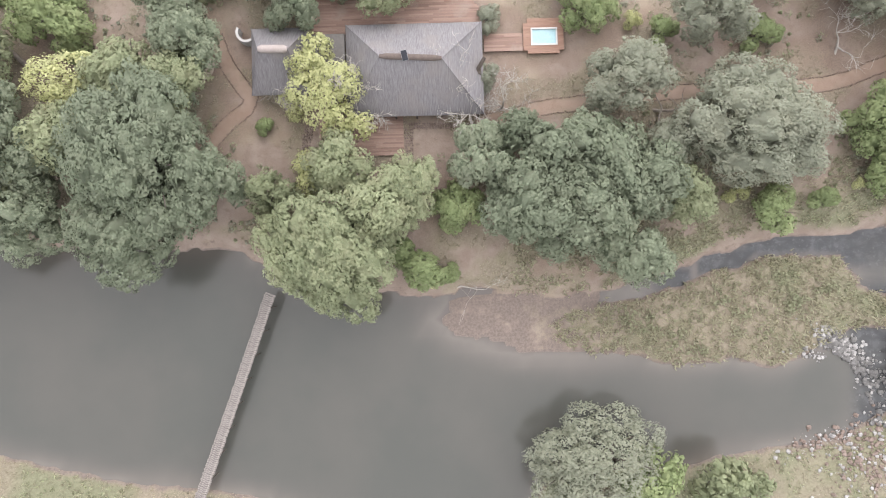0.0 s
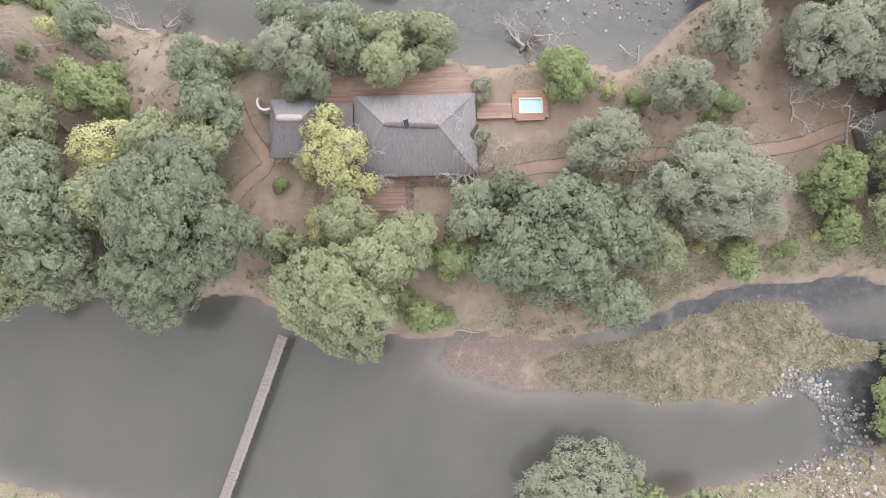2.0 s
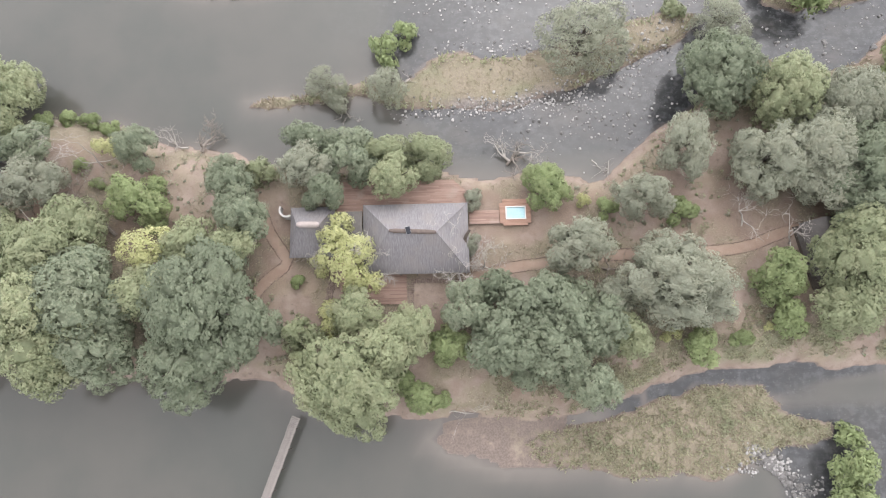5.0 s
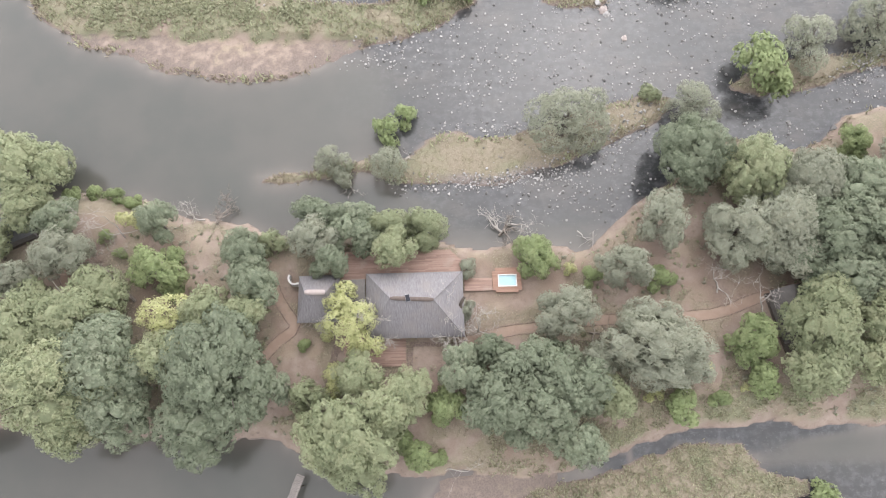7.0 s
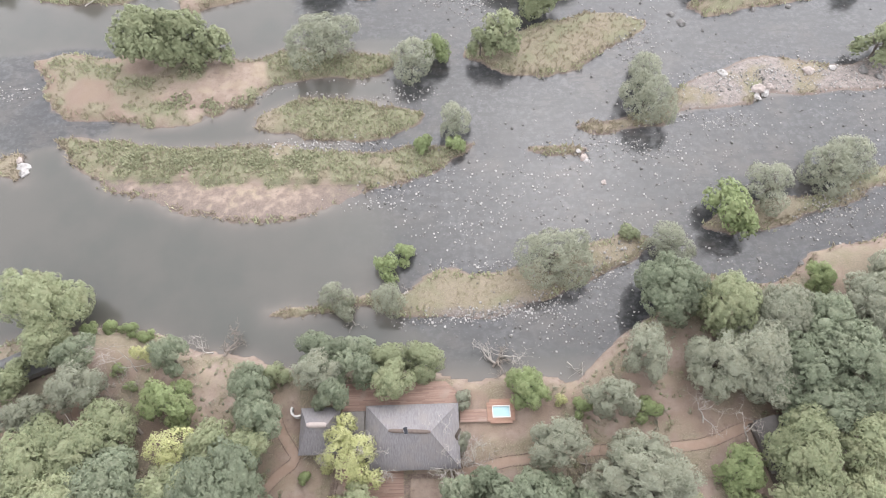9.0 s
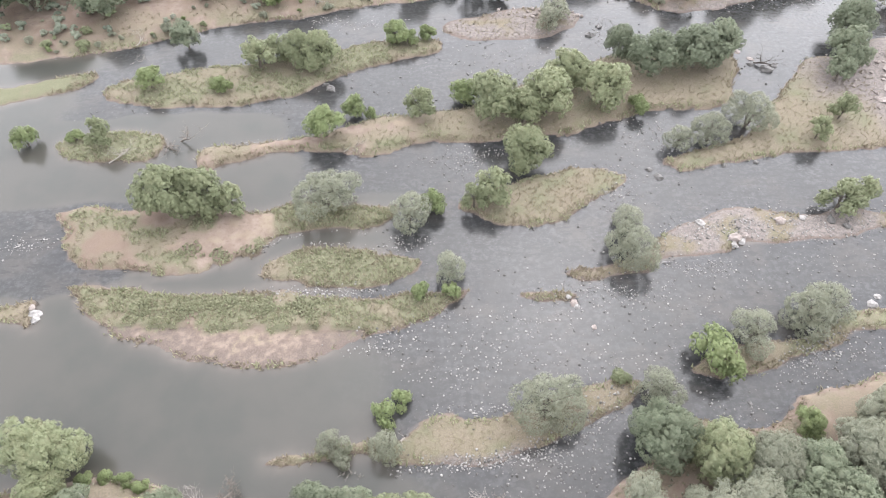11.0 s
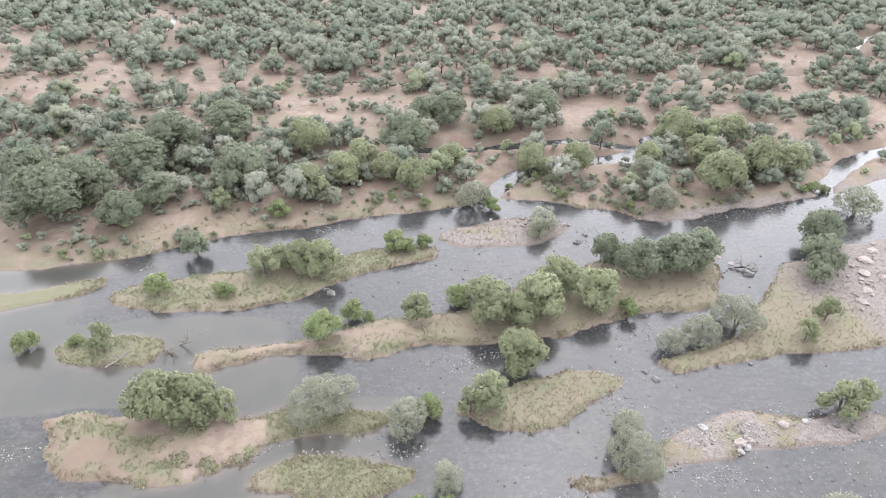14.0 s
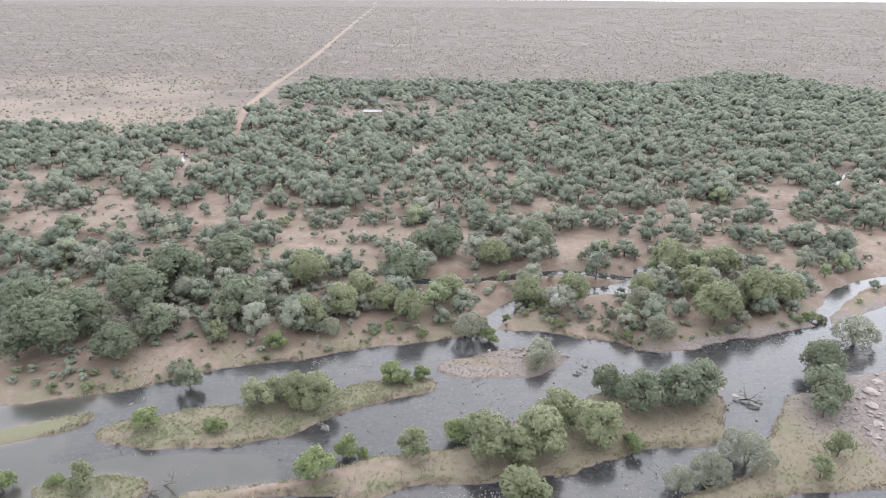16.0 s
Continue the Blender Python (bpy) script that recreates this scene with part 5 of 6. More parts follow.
# curved white shower walls
def curved_wall(label, x, y, radius, a0, a1, z0, high, material):
    ob = thing("curved_wall", label, "wall")
    a = np.radians(np.linspace(a0, a1, 24))
    s = Shape()
    r0, r1 = radius - 0.14, radius + 0.14
    v = np.concatenate([np.stack([x + r * np.cos(a), y + r * np.sin(a), np.full(24, z)], 1) for r, z in ((r0, z0), (r1, z0), (r1, z0 + high), (r0, z0 + high))])
    i = np.arange(23)
    q = [np.stack([i + p * 24, i + 1 + p * 24, i + 1 + t * 24, i + t * 24], 1) for p, t in ((0, 1), (1, 2), (2, 3), (3, 0))]
    s.add(v, np.concatenate(q + [np.array([[0, 24, 48, 72], [23, 95, 71, 47]])]))
    part("wall", s.mesh("wall", material, False), ob)
    return ob


curved_wall("curved white plaster wall of an outdoor shower", -22.0, 27.9, 1.05, 150, 305, 2.8, 1.7, WHITEWALL)
curved_wall("curved pale plaster wall beside the path", -28.0, 24.6, 1.7, -70, 60, 2.7, 2.0, PLASTER)

# tents under the trees at both ends
def tent(label, x, y, turn, long, wide, material):
    ob = thing("safari_tent", label, "tent", m=pose(x, y, 2.9, 0, 0, turn))
    hl, hw = long / 2, wide / 2
    s = Shape()
    v, q = [], []
    prof = [(-hw - 0.5, 2.5), (-hw, 2.75), (-hw * 0.5, 3.5), (0, 4.3), (hw * 0.5, 3.5), (hw, 2.75), (hw + 0.5, 2.5)]
    xs = np.linspace(-hl - 0.4, hl + 0.4, 9)
    for thick in (0, -0.08):
        for xx in xs:
            sag = -0.12 * math.sin((xx + hl) * 2.2)
            v += [(xx, py, pz + sag * (1 if abs(py) < hw else 0.3) + thick) for py, pz in prof]
    m = len(prof)
    for i in range(8):
        for j in range(m - 1):
            k = i * m + j
            q.append((k, k + m, k + m + 1, k + 1))
            k += 9 * m
            q.append((k, k + 1, k + m + 1, k + m))
    s.add(v, q)
    part("roof", s.mesh("roof", material, True), ob, "taut canvas roof")
    for x0, y0, x1, y1 in ((-hl, -hw, hl, -hw + 0.1), (-hl, hw - 0.1, hl, hw), (-hl, -hw + 0.1, -hl + 0.1, hw - 0.1), (hl - 0.1, -hw + 0.1, hl, hw - 0.1)):
        w = Shape()
        w.box(x0, y0, 0.25, x1, y1, 2.7)
        part("wall", w.mesh("wall", CANVAS), ob)
    f = Shape()
    f.box(-hl - 1.4, -hw - 0.3, 0.05, hl + 0.4, hw + 0.3, 0.25)
    part("platform", f.mesh("platform", DARKWOOD), ob, "dark timber platform")
    return ob


tent("grey canvas safari tent on a dark platform under trees", 57.4, 19.6, 100, 8.0, 4.6, SHADEDCANVAS)
tent("dark grey roofed tent among riverside trees", -69.6, 37.0, 25, 7.0, 4.2, plain("charcoal_canvas", (0.045, 0.045, 0.045), (0.07, 0.07, 0.07), 1))
shed = thing("far_shed", "far pale tin-roofed shed among trees", "shed", m=pose(-40, 696, 3.0, 0, 0, -8))
wall_box("wall", -9, -4, -0.5, 9, 4, 3.2, PLASTER, shed)
s = Shape()
s.add([(-10, -5, 3.1), (10, -5, 3.1), (10, 0, 4.6), (-10, 0, 4.6), (10, 5, 3.1), (-10, 5, 3.1), (-10, -5, 3.0), (10, -5, 3.0), (10, 5, 3.0), (-10, 5, 3.0)], [[0, 1, 2, 3], [3, 2, 4, 5], [6, 7, 1, 0], [8, 9, 5, 4], [6, 9, 8, 7]])
part("roof", s.mesh("roof", TINROOF), shed, "pale tin roof")

# ---- footbridge ----
bridge = thing("footbridge", "low weathered plank footbridge over murky water", "bridge")
a, b = np.array([-20.2, -2.3]), np.array([-29.5, -27.2])
length = float(np.linalg.norm(b - a))
way = (b - a) / length
side = np.array([-way[1], way[0]])
plank = Shape()
plank.box(-0.64, -0.1, -0.03, 0.64, 0.1, 0.03)
plank_me = plank.mesh("plank", PLANK)
gen_b = np.random.default_rng(3)
angle = math.degrees(math.atan2(side[1], side[0]))


def bridge_z(t):
    return 2.7 - 0.5 * t - 0.25 * math.sin(math.pi * t)


for k in range(int(length / 0.235)):
    d = (k + 0.5) * 0.235
    c = a + way * d
    ob = part("plank", plank_me, bridge)
    ob.matrix_basis = pose(c[0] + gen_b.normal() * 0.02, c[1], bridge_z(d / length) + gen_b.normal() * 0.006, gen_b.normal() * 1.0, gen_b.normal() * 1.0, angle + gen_b.normal() * 1.2) @ Matrix.Diagonal(
        (0.94 + 0.12 * gen_b.random(), 1.0, 1.0, 1))
for off in (-0.45, 0.45):
    s = Shape()
    t = np.linspace(0, 1, 24)
    s.tube(np.stack([a[0] + way[0] * t * length + side[0] * off, a[1] + way[1] * t * length + side[1] * off, [bridge_z(q) - 0.1 for q in t]], 1), np.full(24, 0.07), 6)
    part("beam", s.mesh("beam", DARKWOOD, True), bridge)
for d in np.arange(1.5, length, 3.0):
    for off in (-0.55, 0.55):
        c = a + way * d + side * off
        s = Shape()
        s.tube([[c[0], c[1], -1.9], [c[0], c[1], bridge_z(d / length) + 0.08]], [0.08, 0.07], 7)
        part("post", s.mesh("post", DARKWOOD, True), bridge)


# ---- stones ----
def rock_mesh(seed, material, fine=False):
    gen = np.random.default_rng(seed)
    bm = bmesh.new()
    bmesh.ops.create_icosphere(bm, subdivisions=2 if fine else 1, radius=1.0)
    f = gen.random(3) * 5
    for v in bm.verts:
        n = 1 + 0.38 * noise.noise(Vector((v.co.x * 1.1 + f[0] * 7, v.co.y * 1.1 + f[1] * 7, v.co.z * 1.1 + f[2] * 7))) + 0.12 * gen.normal()
        v.co = Vector((v.co.x * n, v.co.y * n * 0.85, v.co.z * n * 0.6))
    me = bpy.data.meshes.new("rock")
    bm.to_mesh(me)
    bm.free()
    if material:
        me.materials.append(material)
    return me


def mesh_arrays(me):
    v = np.zeros(len(me.vertices) * 3)
    me.vertices.foreach_get("co", v)
    t = np.array([p.vertices[:] for p in me.polygons])
    return v.reshape(-1, 3), t


stone_shapes = [mesh_arrays(rock_mesh(60 + k, None)) for k in range(4)]


def pebbles(name, label, material, places, sizes, gen, sink=0.15):
    """Many small stones, one object."""
    s = Shape()
    z = heights(places)
    for (x, y), r, h in zip(places, sizes, z):
        v, t = stone_shapes[int(gen.integers(4))]
        w = gen.random() * 6.28
        turn = np.array([[math.cos(w), math.sin(w), 0], [-math.sin(w), math.cos(w), 0], [0, 0, 1]]) * r
        base = max(h, -0.03) if h > -0.7 else h
        s.add(v @ turn + [x, y, base + r * (0.5 - sink)], tris=t)
    return tagged(new(name, s.mesh(name, material)), label, "stones", kind="stuff")


def strewn(gen, n, x, y, sx, sy, turn=0.0):
    """Places scattered round a middle, denser towards it."""
    p = gen.normal(size=(n, 2)) * [sx, sy]
    a = math.radians(turn)
    return np.stack([x + p[:, 0] * math.cos(a) - p[:, 1] * math.sin(a), y + p[:, 0] * math.sin(a) + p[:, 1] * math.cos(a)], 1)


sg = np.random.default_rng(77)
# middle, spread and lie of the stone beds
BEDS = [(500, 12, 46, 9, 0.9, 4), (260, 26, 49, 6, 3.0, 30), (200, 36, 55, 5, 2.2, 35), (160, 30, 42, 8, 3.2, 10), (80, 10, 56.5, 6, 0.8, 0), (60, 60, 54, 5, 3, 0), (350, 40, 66, 16, 5, 25), (200, 95, 90, 16, 6, 12), (100, 90, 64, 10, 3, 15), (380, 47.6, -10.6, 1.9, 0.7, -38), (90, 52, -14.5, 2.4, 1.2, 0), (60, 45, -12, 2, 0.5, -20),
        (90, -96.1, 102.1, 3, 1.6, 12), (40, -90.8, 103.6, 2.5, 1.2, 12), (300, -18.9, 102, 9, 1.1, 0), (140, -5.2, 99.8, 4, 1.5, 0), (60, -35, 100.8, 4, 0.8, 20), (220, -17.6, 86.1, 10, 0.9, 0), (120, -27.8, 86.8, 5, 0.8, 0), (170, 42.3, 85, 8, 1.6, 0),
        (120, 51.7, 81.7, 7, 2, 0), (330, 21.9, 76.3, 13, 4.5, 28), (160, 12.7, 68, 7, 4, 20), (130, 1.2, 76.3, 6, 2.2, 20), (110, -10.6, 71.4, 4, 2.5, 0), (60, -4.7, 68.1, 6, 3, 0), (420, 49.6, 116.9, 3.4, 4.2, 50), (160, 49.3, 122.2, 5, 2, 0),
        (480, 83.8, 103.9, 15, 2.6, 10), (300, 71.5, 101.5, 8, 2.4, 0), (200, 99.5, 100.6, 9, 2, 0), (130, 115.2, 105.6, 8, 2, 0), (330, 82.4, 66.8, 5, 2.6, 40), (160, 89.9, 68.4, 6, 2.5, 20), (120, 59.9, 91.5, 8, 1, 0), (90, 68.6, 89.6, 4, 1.2, 0),
        (260, 27.4, 176.5, 10, 8, 10), (140, 37.8, 169.8, 8, 5, 10), (120, 61.6, 185.8, 4, 5, 0), (90, 65.6, 194.8, 3, 3, 0), (110, 68.4, 140.4, 6, 4, 20), (160, 73.5, 135.3, 5, 3, 10), (90, 59.5, 138.2, 3, 8, 0), (120, 108, 205.3, 12, 1.6, 5),
        (140, 138, 210.6, 10, 3, 8), (80, -112.2, 176, 6, 1.2, 10), (60, -107.9, 184, 4, 1, 10), (60, -101.4, 152.5, 7, 1.5, 0), (50, -79.3, 150.4, 5, 1, 0), (60, -122.4, 174.8, 5, 1, 0), (80, -30.9, 201.4, 4, 1.8, 0), (120, -18.6, 197.3, 8, 2, 12),
        (80, -41.1, 139.1, 8, 2, 0), (60, -26.5, 122.6, 8, 4, 0), (200, 13, 127.9, 4, 5, 0), (160, 19.5, 131.1, 10, 1.2, 6)]
beds = np.concatenate([strewn(sg, n, *q) for n, *q in BEDS])
tone = sg.random(len(beds))
sizes = 0.09 + 0.22 * sg.random(len(beds)) ** 2.4
hz = heights(beds)
okb = hz < 0.75
beds, tone, sizes = beds[okb], tone[okb], sizes[okb]
pebbles("pale_stones", "pale rounded river stones in shallow water", ROCK, beds[tone < 0.76], sizes[tone < 0.76], sg)
pebbles("dark_stones", "dark wet river stones in the rapids", DARKROCK, beds[tone >= 0.76], sizes[tone >= 0.76] * 1.1, sg)
wide = np.concatenate([strewn(sg, 360, 35, 80, 45, 24, 15), strewn(sg, 400, 60, 160, 50, 30, 20), strewn(sg, 260, -40, 150, 40, 12, 10)])
wide = wide[(heights(wide) < 0.02) & (rapids(wide[:, 0], wide[:, 1]) > 0.5)]
pebbles("dark_stones", "scattered dark stones breaking the shallow water", DARKROCK, wide, 0.12 + 0.3 * sg.random(len(wide)) ** 2, sg)
rust = np.concatenate([strewn(sg, 900, 51, -23.5, 3.4, 2.4, 20), strewn(sg, 260, 45, -21.8, 3, 0.7, 15)])
mixed = sg.random(len(rust)) < 0.6
pebbles("rust_stones", "rust-brown broken rocks on the bank", REDROCK, rust[mixed], 0.06 + 0.3 * sg.random(int(mixed.sum())) ** 3, sg)
pebbles("pale_stones", "grey broken rocks on the bank", ROCK, rust[~mixed], 0.05 + 0.28 * sg.random(int((~mixed).sum())) ** 3, sg)
corner = np.concatenate([strewn(sg, 200, 48, -11.4, 2.0, 0.7, -38), strewn(sg, 70, 52, -15, 1.2, 1.6, 0), strewn(sg, 90, 53, -19, 1.5, 1.0, 0)])
pebbles("dark_stones", "dark wet rocks round the small pool", DARKROCK, corner, 0.08 + 0.34 * sg.random(len(corner)) ** 2.5, sg)
pink = np.concatenate([strewn(sg, 420, 150, 165, 14, 10, 40), strewn(sg, 120, 45, 203, 8, 3, 0)])
pink = pink[heights(pink) > -0.2]
pebbles("pink_stones", "pale pink broken rock on the far shore", PINKROCK, pink, 0.15 + 0.75 * sg.random(len(pink)) ** 3, sg)


def boulder(x, y, r, seed, material, label, z=None, flat=1.0):
    me = rock_mesh(seed, material, True)
    h = heights([(x, y)])[0] if z is None else z
    ob = tagged(new("boulder", me), label, "boulder", "boulders")
    ob.matrix_basis = pose(x, y, max(h, -0.15) + 0.12 * r, 0, 0, seed * 47 % 360) @ Matrix.Diagonal((r, r, r * flat, 1))
    return ob


for k, (x, y, r) in enumerate([(34.5, 81.6, 1.0), (35.2, 80.6, 0.8), (33.6, 83, 0.7), (77, 99, 1.5), (78.5, 98, 1.2), (76.4, 97, 1.0), (80, 100, 0.9), (-85, 82.6, 1.3), (-84.4, 81, 1.1), (-86, 84, 0.9), (102, 79, 1.2),
                               (104, 81, 0.9), (38, 75, 0.7), (62, 71, 0.6), (70, 104, 1.2), (90, 104, 1.4), (96, 105, 1.0)] ):
    boulder(x, y, r, 200 + k, ROCK if k % 3 else PINKROCK, "pale worn boulder at the edge of the rapids")
for k, (x, y, r) in enumerate([(-47, 176, 1.4), (103, 104, 1.3), (106, 102, 1.0), (58, 189, 1.6), (62, 194, 1.3), (66, 184, 1.2), (110, 168, 1.8), (106, 171, 1.2), (113, 170, 1.4), (-26, 162, 1.5), (-27.5, 164, 1.1),
                               (74, 54.6, 0.7), (66, 56, 0.6), (64, 121, 1.3), (62, 124, 1.0), (83, 125, 0.9), (92, 126, 0.8)]):
    boulder(x, y, r, 300 + k, DARKROCK, "dark wet boulder in the river")
for k, (x, y, r) in enumerate([(147, 165, 2.2), (152, 172, 2.6), (158, 178, 2.0), (143, 156, 1.6), (155, 160, 2.0), (138, 150, 1.4), (52, 203, 1.2), (44, 205, 1.0), (104, 178, 1.4), (107, 174, 1.2)]):
    boulder(x, y, r, 400 + k, PINKROCK, "pale pink granite slab on the shore", flat=0.45)


# ---- dead wood ----
def branching(shape, gen, start, heading, length, radius, depth, droop=0.0):
    pts, rad = [np.array(start, float)], [radius]
    h = np.array(heading, float)
    for k in range(4):
        h = h + gen.normal(size=3) * 0.28
        h[2] -= droop
        h /= np.linalg.norm(h)
        pts.append(pts[-1] + h * length / 4)
        rad.append(radius * (1 - 0.2 * (k + 1)))
    shape.tube(pts, rad, 5 if depth > 1 else 3)
    if depth:
        for k in range(4):
            i = 1 + int(gen.integers(4))
            side_h = h + gen.normal(size=3) * np.array([1.1, 1.1, 0.6])
            side_h[2] = 0.15 + 0.6 * abs(side_h[2])
            branching(shape, gen, pts[i], side_h / np.linalg.norm(side_h), length * (0.5 + 0.25 * gen.random()), max(rad[i] * 0.72, 0.03), depth - 1, droop)


def dead_tree(label, x, y, z, lean, height, radius, seed, material=DEADWOOD, depth=3):
    gen = np.random.default_rng(seed)
    s = Shape()
    branching(s, gen, (0, 0, -0.3), lean, height, radius, depth)
    ob = thing("dead_tree", label, "dead tree", "dead trees", pose(x, y, z))
    part("bare_wood", s.mesh("bare_wood", material, True), ob)
    return ob


dead_tree("bare bleached tree with twisting branches beside the lodge", 4.4, 15.4, 3.0, (-0.5, 0.3, 0.8), 6.2, 0.22, 12, depth=4)
dead_tree("bare bleached tree with twisting branches beside the lodge", 6.4, 18.4, 3.0, (0.25, 0.35, 0.8), 5.0, 0.18, 14, depth=4)
dead_tree("small bare grey tree against the thatch", -8.0, 16.2, 3.0, (0.15, 0.35, 0.9), 5.6, 0.13, 15, depth=4)
dead_tree("small bare grey tree against the cottage", -17.6, 18.6, 3.0, (0.15, 0.2, 0.9), 4.2, 0.11, 16, depth=4)
dead_tree("leaning brown trunk beside the footpath", 24.9, 18.0, 3.2, (0.9, -0.3, 0.25), 4.5, 0.24, 75, DRIFT, 1)
dead_tree("leaning bleached dead tree on sand", 46.5, 23.6, 3.0, (-0.2, 0.7, 0.6), 5.0, 0.2, 17)
dead_tree("bare bleached tree before the tent", 53.5, 21.0, 3.0, (-0.3, 0.4, 0.8), 5.2, 0.2, 18)
dead_tree("fallen dark trunk with bleached branches", -48.0, 25.0, 3.2, (-0.9, 0.75, 0.3), 8.5, 0.34, 19, DRIFT, 4)
dead_tree("bare upright tree with pale trunk", -51, 36.0, 3.0, (-0.1, 0.1, 1), 6.0, 0.15, 20)
dead_tree("bleached driftwood stump with tangled branches on the bank", -36.5, 38.8, 1.6, (0.1, 0.5, 0.5), 4.0, 0.34, 21, DRIFT, 4)
dead_tree("bleached driftwood branches on the bank", -38.5, 39.4, 1.8, (-0.6, 0.4, 0.3), 4.2, 0.2, 22)
for k in range(4):
    dead_tree("tangled root mass of a fallen tree at the water", 11.8 + 0.5 * k, 35.6 + 0.6 * k, 0.7, (math.cos(k * 1.7 + 1), math.sin(k * 1.7 + 1) * 0.7 + 0.3, 0.35), 4.0, 0.24, 30 + k, DEADWOOD if k % 2 else DRIFT)
dead_tree("long bleached log in the shallows", 25.4, 36.2, 0.35, (0.9, -0.2, 0.12), 4.5, 0.14, 40, depth=2)
dead_tree("long bleached log in the shallows", 28.2, 36.0, 0.4, (0.1, -0.9, 0.12), 3.0, 0.12, 41, depth=1)
dead_tree("bleached fallen branch at the muddy bank", 1.2, -2.4, 0.4, (0.7, 0.6, 0.2), 4.0, 0.13, 42, depth=2)
dead_tree("driftwood snag leaning over the water", -69.5, 137.0, 0.5, (0.8, -0.1, 0.35), 5.0, 0.25, 43, DRIFT)
dead_tree("pale driftwood on the small island", -83, 131, 0.4, (0.8, 0.7, 0.25), 7.0, 0.2, 44)
dead_tree("dark driftwood pile in the channel", 106, 172, 0.3, (0.9, -0.3, 0.2), 6.5, 0.35, 45, DARKWOOD)
dead_tree("pale roots at the foot of an island tree", -14.6, 46.2, 0.4, (0.3, -0.5, 0.2), 2.2, 0.14, 46)
dead_tree("pale roots at the foot of an island tree", -4.2, 50.4, 0.6, (0.4, 0.3, 0.4), 3.0, 0.2, 47)
dead_tree("pale fallen branch on the long island", -20, 133, 0.9, (0.8, 0.4, 0.1), 6.0, 0.16, 48)
dead_tree("bare pale tree with twisted limbs among dark crowns", -102.6, 214.3, 3.0, (0.1, 0.1, 0.9), 10.0, 0.3, 71, depth=4)
dead_tree("bleached snag leaning on the north bank", -34.4, 207.7, 1.4, (0.5, 0.2, 0.5), 5.0, 0.2, 72)
dead_tree("pale driftwood lying in the north channel", -89.7, 176.5, 0.15, (0.8, 0.3, 0.2), 4.5, 0.18, 73)
dead_tree("dark driftwood snag at the tip of the small island", -65.7, 139.5, 0.3, (0.7, -0.3, 0.35), 6.0, 0.25, 74, DRIFT)
dead_tree("pale fallen tree with bare limbs on sand", -90, 186, 0.8, (0.5, 0.6, 0.2), 5.0, 0.2, 49)
for k, (x, y) in enumerate([(36, 330), (40, 338), (48, 341), (55, 335), (62, 342), (20, 330), (-20, 345), (-120, 300), (-135, 316), (140, 330)]):
    dead_tree("bare grey standing tree in a sand clearing", x, y, 3.0, (0.1, 0.0, 1), 7.5, 0.2, 60 + k, depth=2)


# ---- path edging, stones by the terrace ----
def edging(name, label, lines, material, size, gen):
    s = Shape()
    for line in lines:
        p = np.array(line, float)
        seg = np.linalg.norm(np.diff(p, axis=0), axis=1)
        d = np.arange(0, seg.sum(), size * 1.9)
        cum = np.r_[0, np.cumsum(seg)]
        q = np.stack([np.interp(d, cum, p[:, 0]), np.interp(d, cum, p[:, 1])], 1) + gen.normal(size=(len(d), 2)) * size * 0.25
        for (x, y), z in zip(q, heights(q)):
            v, t = stone_shapes[int(gen.integers(4))]
            s.add(v * size * (0.7 + 0.6 * gen.random()) + [x, y, z + size * 0.2], tris=t)
    return tagged(new(name, s.mesh(name, material)), label, "edging", kind="stuff")


eg = np.random.default_rng(9)
edge_lines = []
for half, course in PATHS:
    p = rounded(course, False)
    d = np.gradient(p, axis=0)
    d /= np.linalg.norm(d, axis=1)[:, None]
    nrm = np.stack([-d[:, 1], d[:, 0]], 1)
    edge_lines += [p + nrm * (half + 0.12), p - nrm * (half + 0.12)]
edging("path_edging", "rough dark stones and logs edging the footpaths", edge_lines, SOILEDGE, 0.11, eg)
stack = [[(-4.0 + 0.25 * k, 13.6), (-3.9 + 0.25 * k, 16.6)] for k in range(4)] + [[(-3.5, 16.6 + 0.25 * k), (5, 16.4 + 0.22 * k)] for k in range(3)] + [[(-16.4 + 0.28 * k, 13.4), (-15.4 + 0.28 * k, 18)] for k in range(4)]
edging("stone_packing", "packed brown stones along the terrace", stack, REDROCK, 0.16, eg)


# ---- grass and herbs ----
def tufts(name, label, material, places, z, high, blades, wide, gen):
    n = len(places)
    p = np.repeat(np.column_stack([places, z]), blades, 0)
    m = n * blades
    a = gen.random(m) * 6.28
    r = (high * (0.6 + 0.8 * gen.random(m)))[:, None]
    foot = p + np.column_stack([gen.normal(size=m) * wide, gen.normal(size=m) * wide, np.full(m, -0.03)])
    out = np.column_stack([np.cos(a), np.sin(a), np.zeros(m)])
    tip = foot + out * r * (0.3 + 0.6 * gen.random(m))[:, None] + np.array([0, 0, 1.0]) * r * 0.8
    s2 = np.column_stack([-np.sin(a), np.cos(a), np.zeros(m)]) * r * 0.22
    v = np.stack([foot - s2, foot + s2, tip], 1).reshape(-1, 3)
    me = mesh_from(name, v, [np.arange(3 * m).reshape(-1, 3)], material)
    return tagged(new(name, me), label, "grass", kind="stuff")


def sampled(gen, n, x0, y0, x1, y1, key, low):
    x, y = x0 + (x1 - x0) * gen.random(n), y0 + (y1 - y0) * gen.random(n)
    z, c = ground(x, y)
    ok = (c[key] * (0.6 + 0.4 * gen.random(n)) > low) & (z > 0.12) & (c["path"] < 0.1)
    return np.stack([x[ok], y[ok]], 1), z[ok]


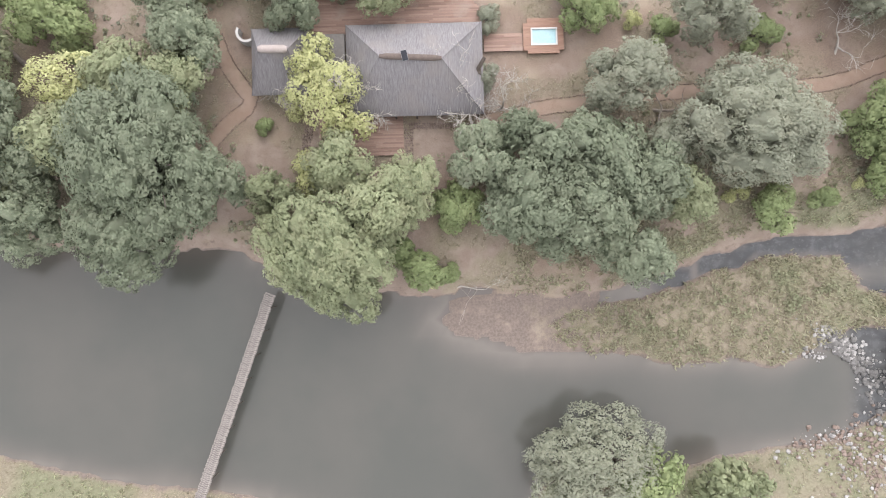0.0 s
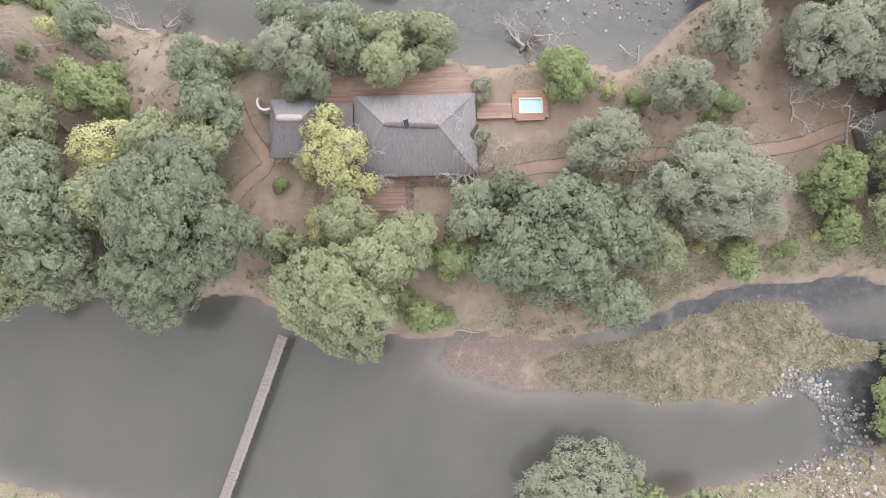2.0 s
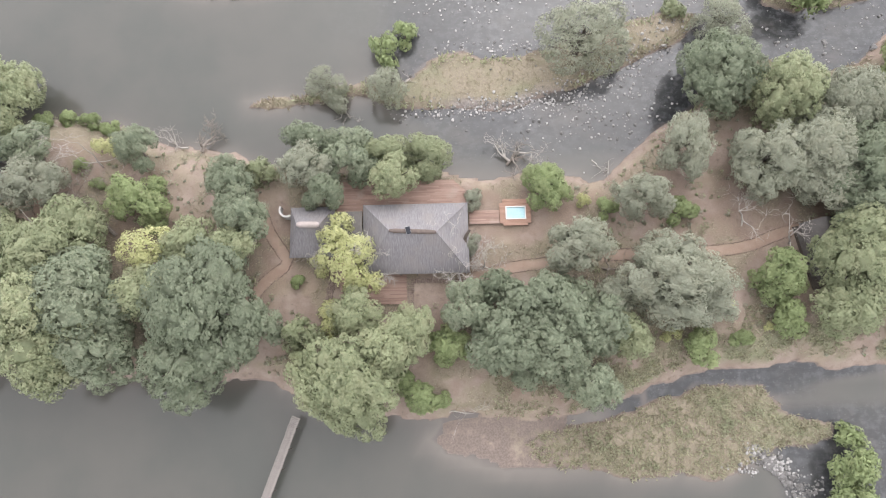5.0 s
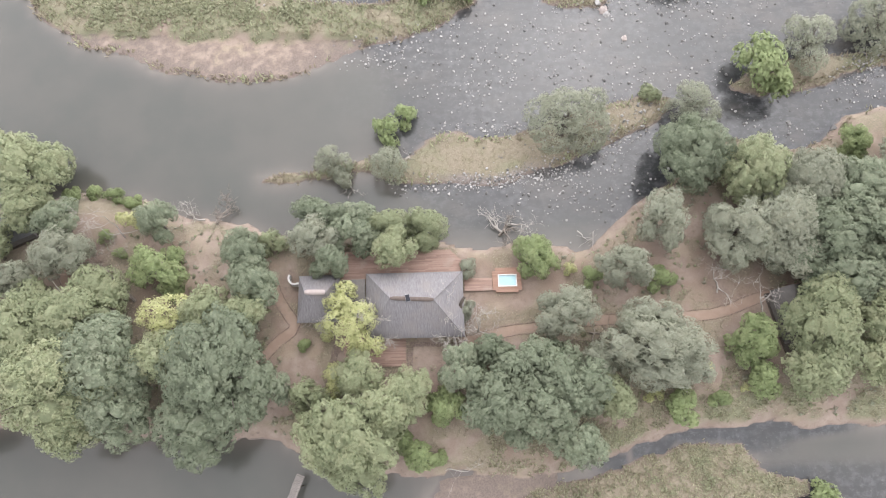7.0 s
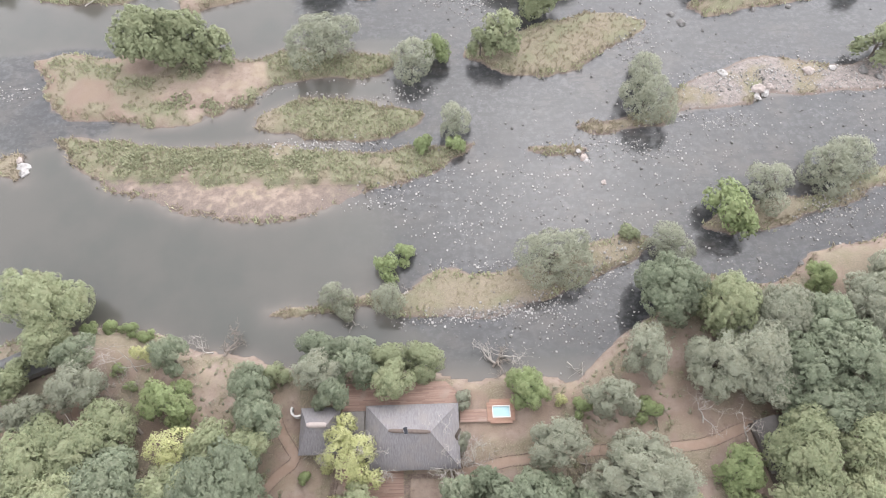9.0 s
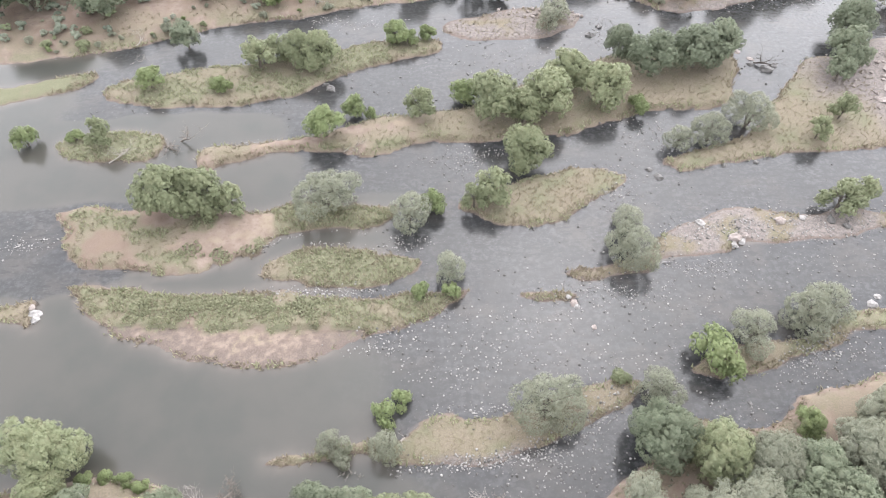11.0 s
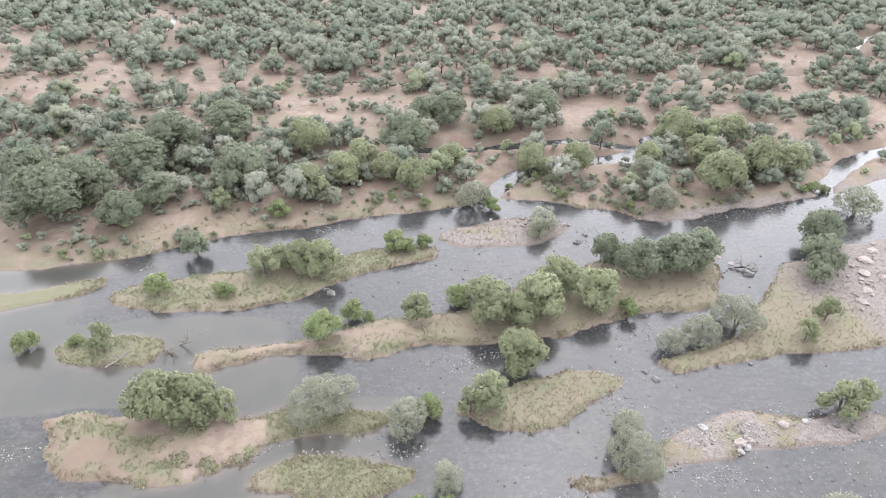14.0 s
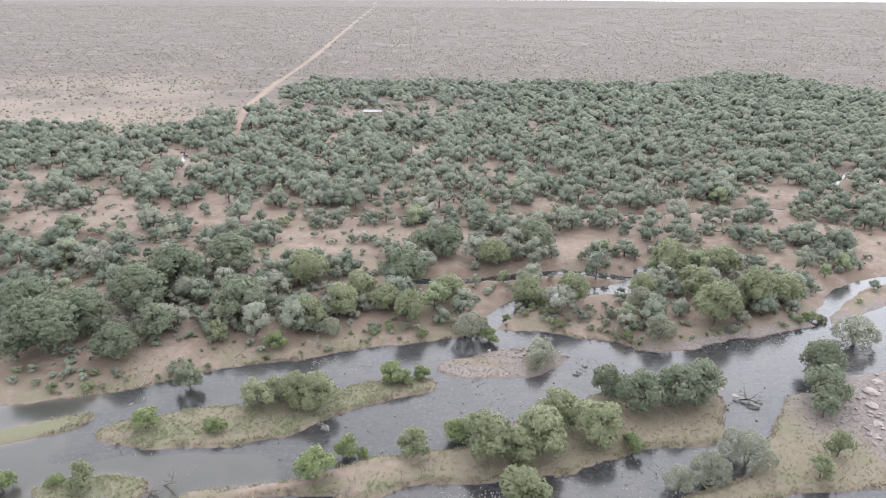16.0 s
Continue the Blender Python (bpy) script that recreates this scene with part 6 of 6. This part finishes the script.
tg = np.random.default_rng(19)
HERB = foliage("green_herbs", (0.2, 0.208, 0.128), (0.31, 0.315, 0.2), (0.28, 0.27, 0.175))
STRAW = foliage("dry_grass", (0.2, 0.17, 0.122), (0.315, 0.272, 0.2), (0.24, 0.218, 0.148))
for box in ((-55, -36, 60, 14), (-95, 66, 15, 116), (-105, 125, 12, 190)):
    p, z = sampled(tg, 9000, *box, "lush", 0.45)
    tufts("green_herbs", "low green herbs and reeds on the bank", HERB, p, z, 0.42 if box[1] < 50 else 0.6, 5, 0.18, tg)
for box in ((-55, -36, 75, 60), (-95, 66, 60, 126), (-105, 125, 140, 215)):
    p, z = sampled(tg, 26000 if box[1] < 50 else 12000, *box, "dry", 0.4)
    tufts("dry_grass", "straw-coloured dry grass on the bank", STRAW, p, z, 0.28 if box[1] < 50 else 0.5, 4, 0.16, tg)

# rougher grass on the near bar and shore, and thin dry grass round the lodge
SEDGE = foliage("mixed_grass", (0.21, 0.205, 0.135), (0.34, 0.32, 0.22), (0.31, 0.275, 0.195))
p, z = sampled(tg, 3000, 8, -13, 60, 4, "dry", 0.3)
tufts("bank_grass", "rough mixed green and brown grass on the bar", SEDGE, p, z, 0.5, 5, 0.25, tg)
p, z = sampled(tg, 3000, 14, 0, 75, 12, "dry", 0.3)
tufts("bank_grass", "rough mixed green and brown grass on the shore", SEDGE, p, z, 0.4, 4, 0.25, tg)
p, z = sampled(tg, 9000, -24, 9, 50, 34, "dry", 0.25)
tufts("dry_grass", "thin dry grass on the sand round the lodge", STRAW, p, z, 0.24, 3, 0.18, tg)

# grass hanging over the water's edge
fx, fy = -110 + 260 * tg.random(120000), 42 + 175 * tg.random(120000)
fz, fc = ground(fx, fy)
fringe = (fc["bank"] > -0.1) & (fc["bank"] < 1.3) & (fz > 0.03) & (fz < 1.3) & (fc["rocky"] < 0.3) & (fbm(fx, fy, 7, 141) > 0.36)
green_fringe = fbm(fx, fy, 11, 143) + 0.2 * tg.random(len(fx)) > 0.62
for material, pick, label in ((STRAW, fringe & ~green_fringe, "long dry grass over the water's edge"), (HERB, fringe & green_fringe, "green reeds and grass over the water's edge")):
    tufts("bank_grass", label, material, np.stack([fx[pick], fy[pick]], 1), fz[pick], 0.75, 3, 0.3, tg)

# undergrowth beneath and between the trees of the lodge island
ug = np.random.default_rng(23)
ux, uy = -95 + 190 * ug.random(4200), -3 + 56 * ug.random(4200)
uz, uc = ground(ux, uy)
clear = (uz > 1.0) & (uc["path"] < 0.05) & (fbm(ux, uy, 9, 101) > 0.47) & ~((ux > -24) & (ux < 17) & (uy > 13) & (uy < 33))
ux, uy, uz = ux[clear], uy[clear], uz[clear]
for kind, pick, label in (("grey", ug.random(len(ux)) < 0.5, "low grey-brown undergrowth on leaf litter"), ("green", None, "low green undergrowth on leaf litter")):
    if pick is None:
        pick = ~first
    first = pick
    s = Shape()
    r = 0.2 + 0.55 * ug.random(int(pick.sum())) ** 1.5
    leaf_cloud(s, np.stack([ux[pick], uy[pick], uz[pick] + 0.5 * r], 1), r, 26, 0.12, ug)
    tagged(new("undergrowth", s.mesh("undergrowth", LEAF[kind])), label, "undergrowth", kind="stuff")

# leafy herb clumps on the bars
hg = np.random.default_rng(29)
clump_beds = [(22, -6.5, 1.4), (24, -7.4, 1.0), (40, -2.2, 1.3), (41.5, -4.6, 1.4), (42, -5.6, 1.0), (36, -6.2, 1.0), (33, -4.6, 0.9), (27, -9.2, 1.2), (38, -8.4, 0.9), (46, -3.4, 1.0), (30, -10.4, 0.9),
              (-62, 83, 3.0), (-52, 82, 3.4), (-44, 84, 3.0), (-35, 83, 3.0), (-26, 82, 2.6), (-47, 97.5, 2.0), (-54, 99, 2.2), (-40, 99, 1.6)]
s = Shape()
for x, y, r in clump_beds:
    q = strewn(hg, int(14 * r * r), x, y, r * 0.65, r * 0.5)
    qz = heights(q)
    keep = qz > 0.15
    leaf_cloud(s, np.column_stack([q[keep], qz[keep] + 0.2]), 0.22 + 0.2 * hg.random(int(keep.sum())), 14, 0.13 if y < 50 else 0.2, hg)
tagged(new("leafy_herbs", s.mesh("leafy_herbs", HERB)), "leafy green herbs on the grassy bar", "herbs", kind="stuff")
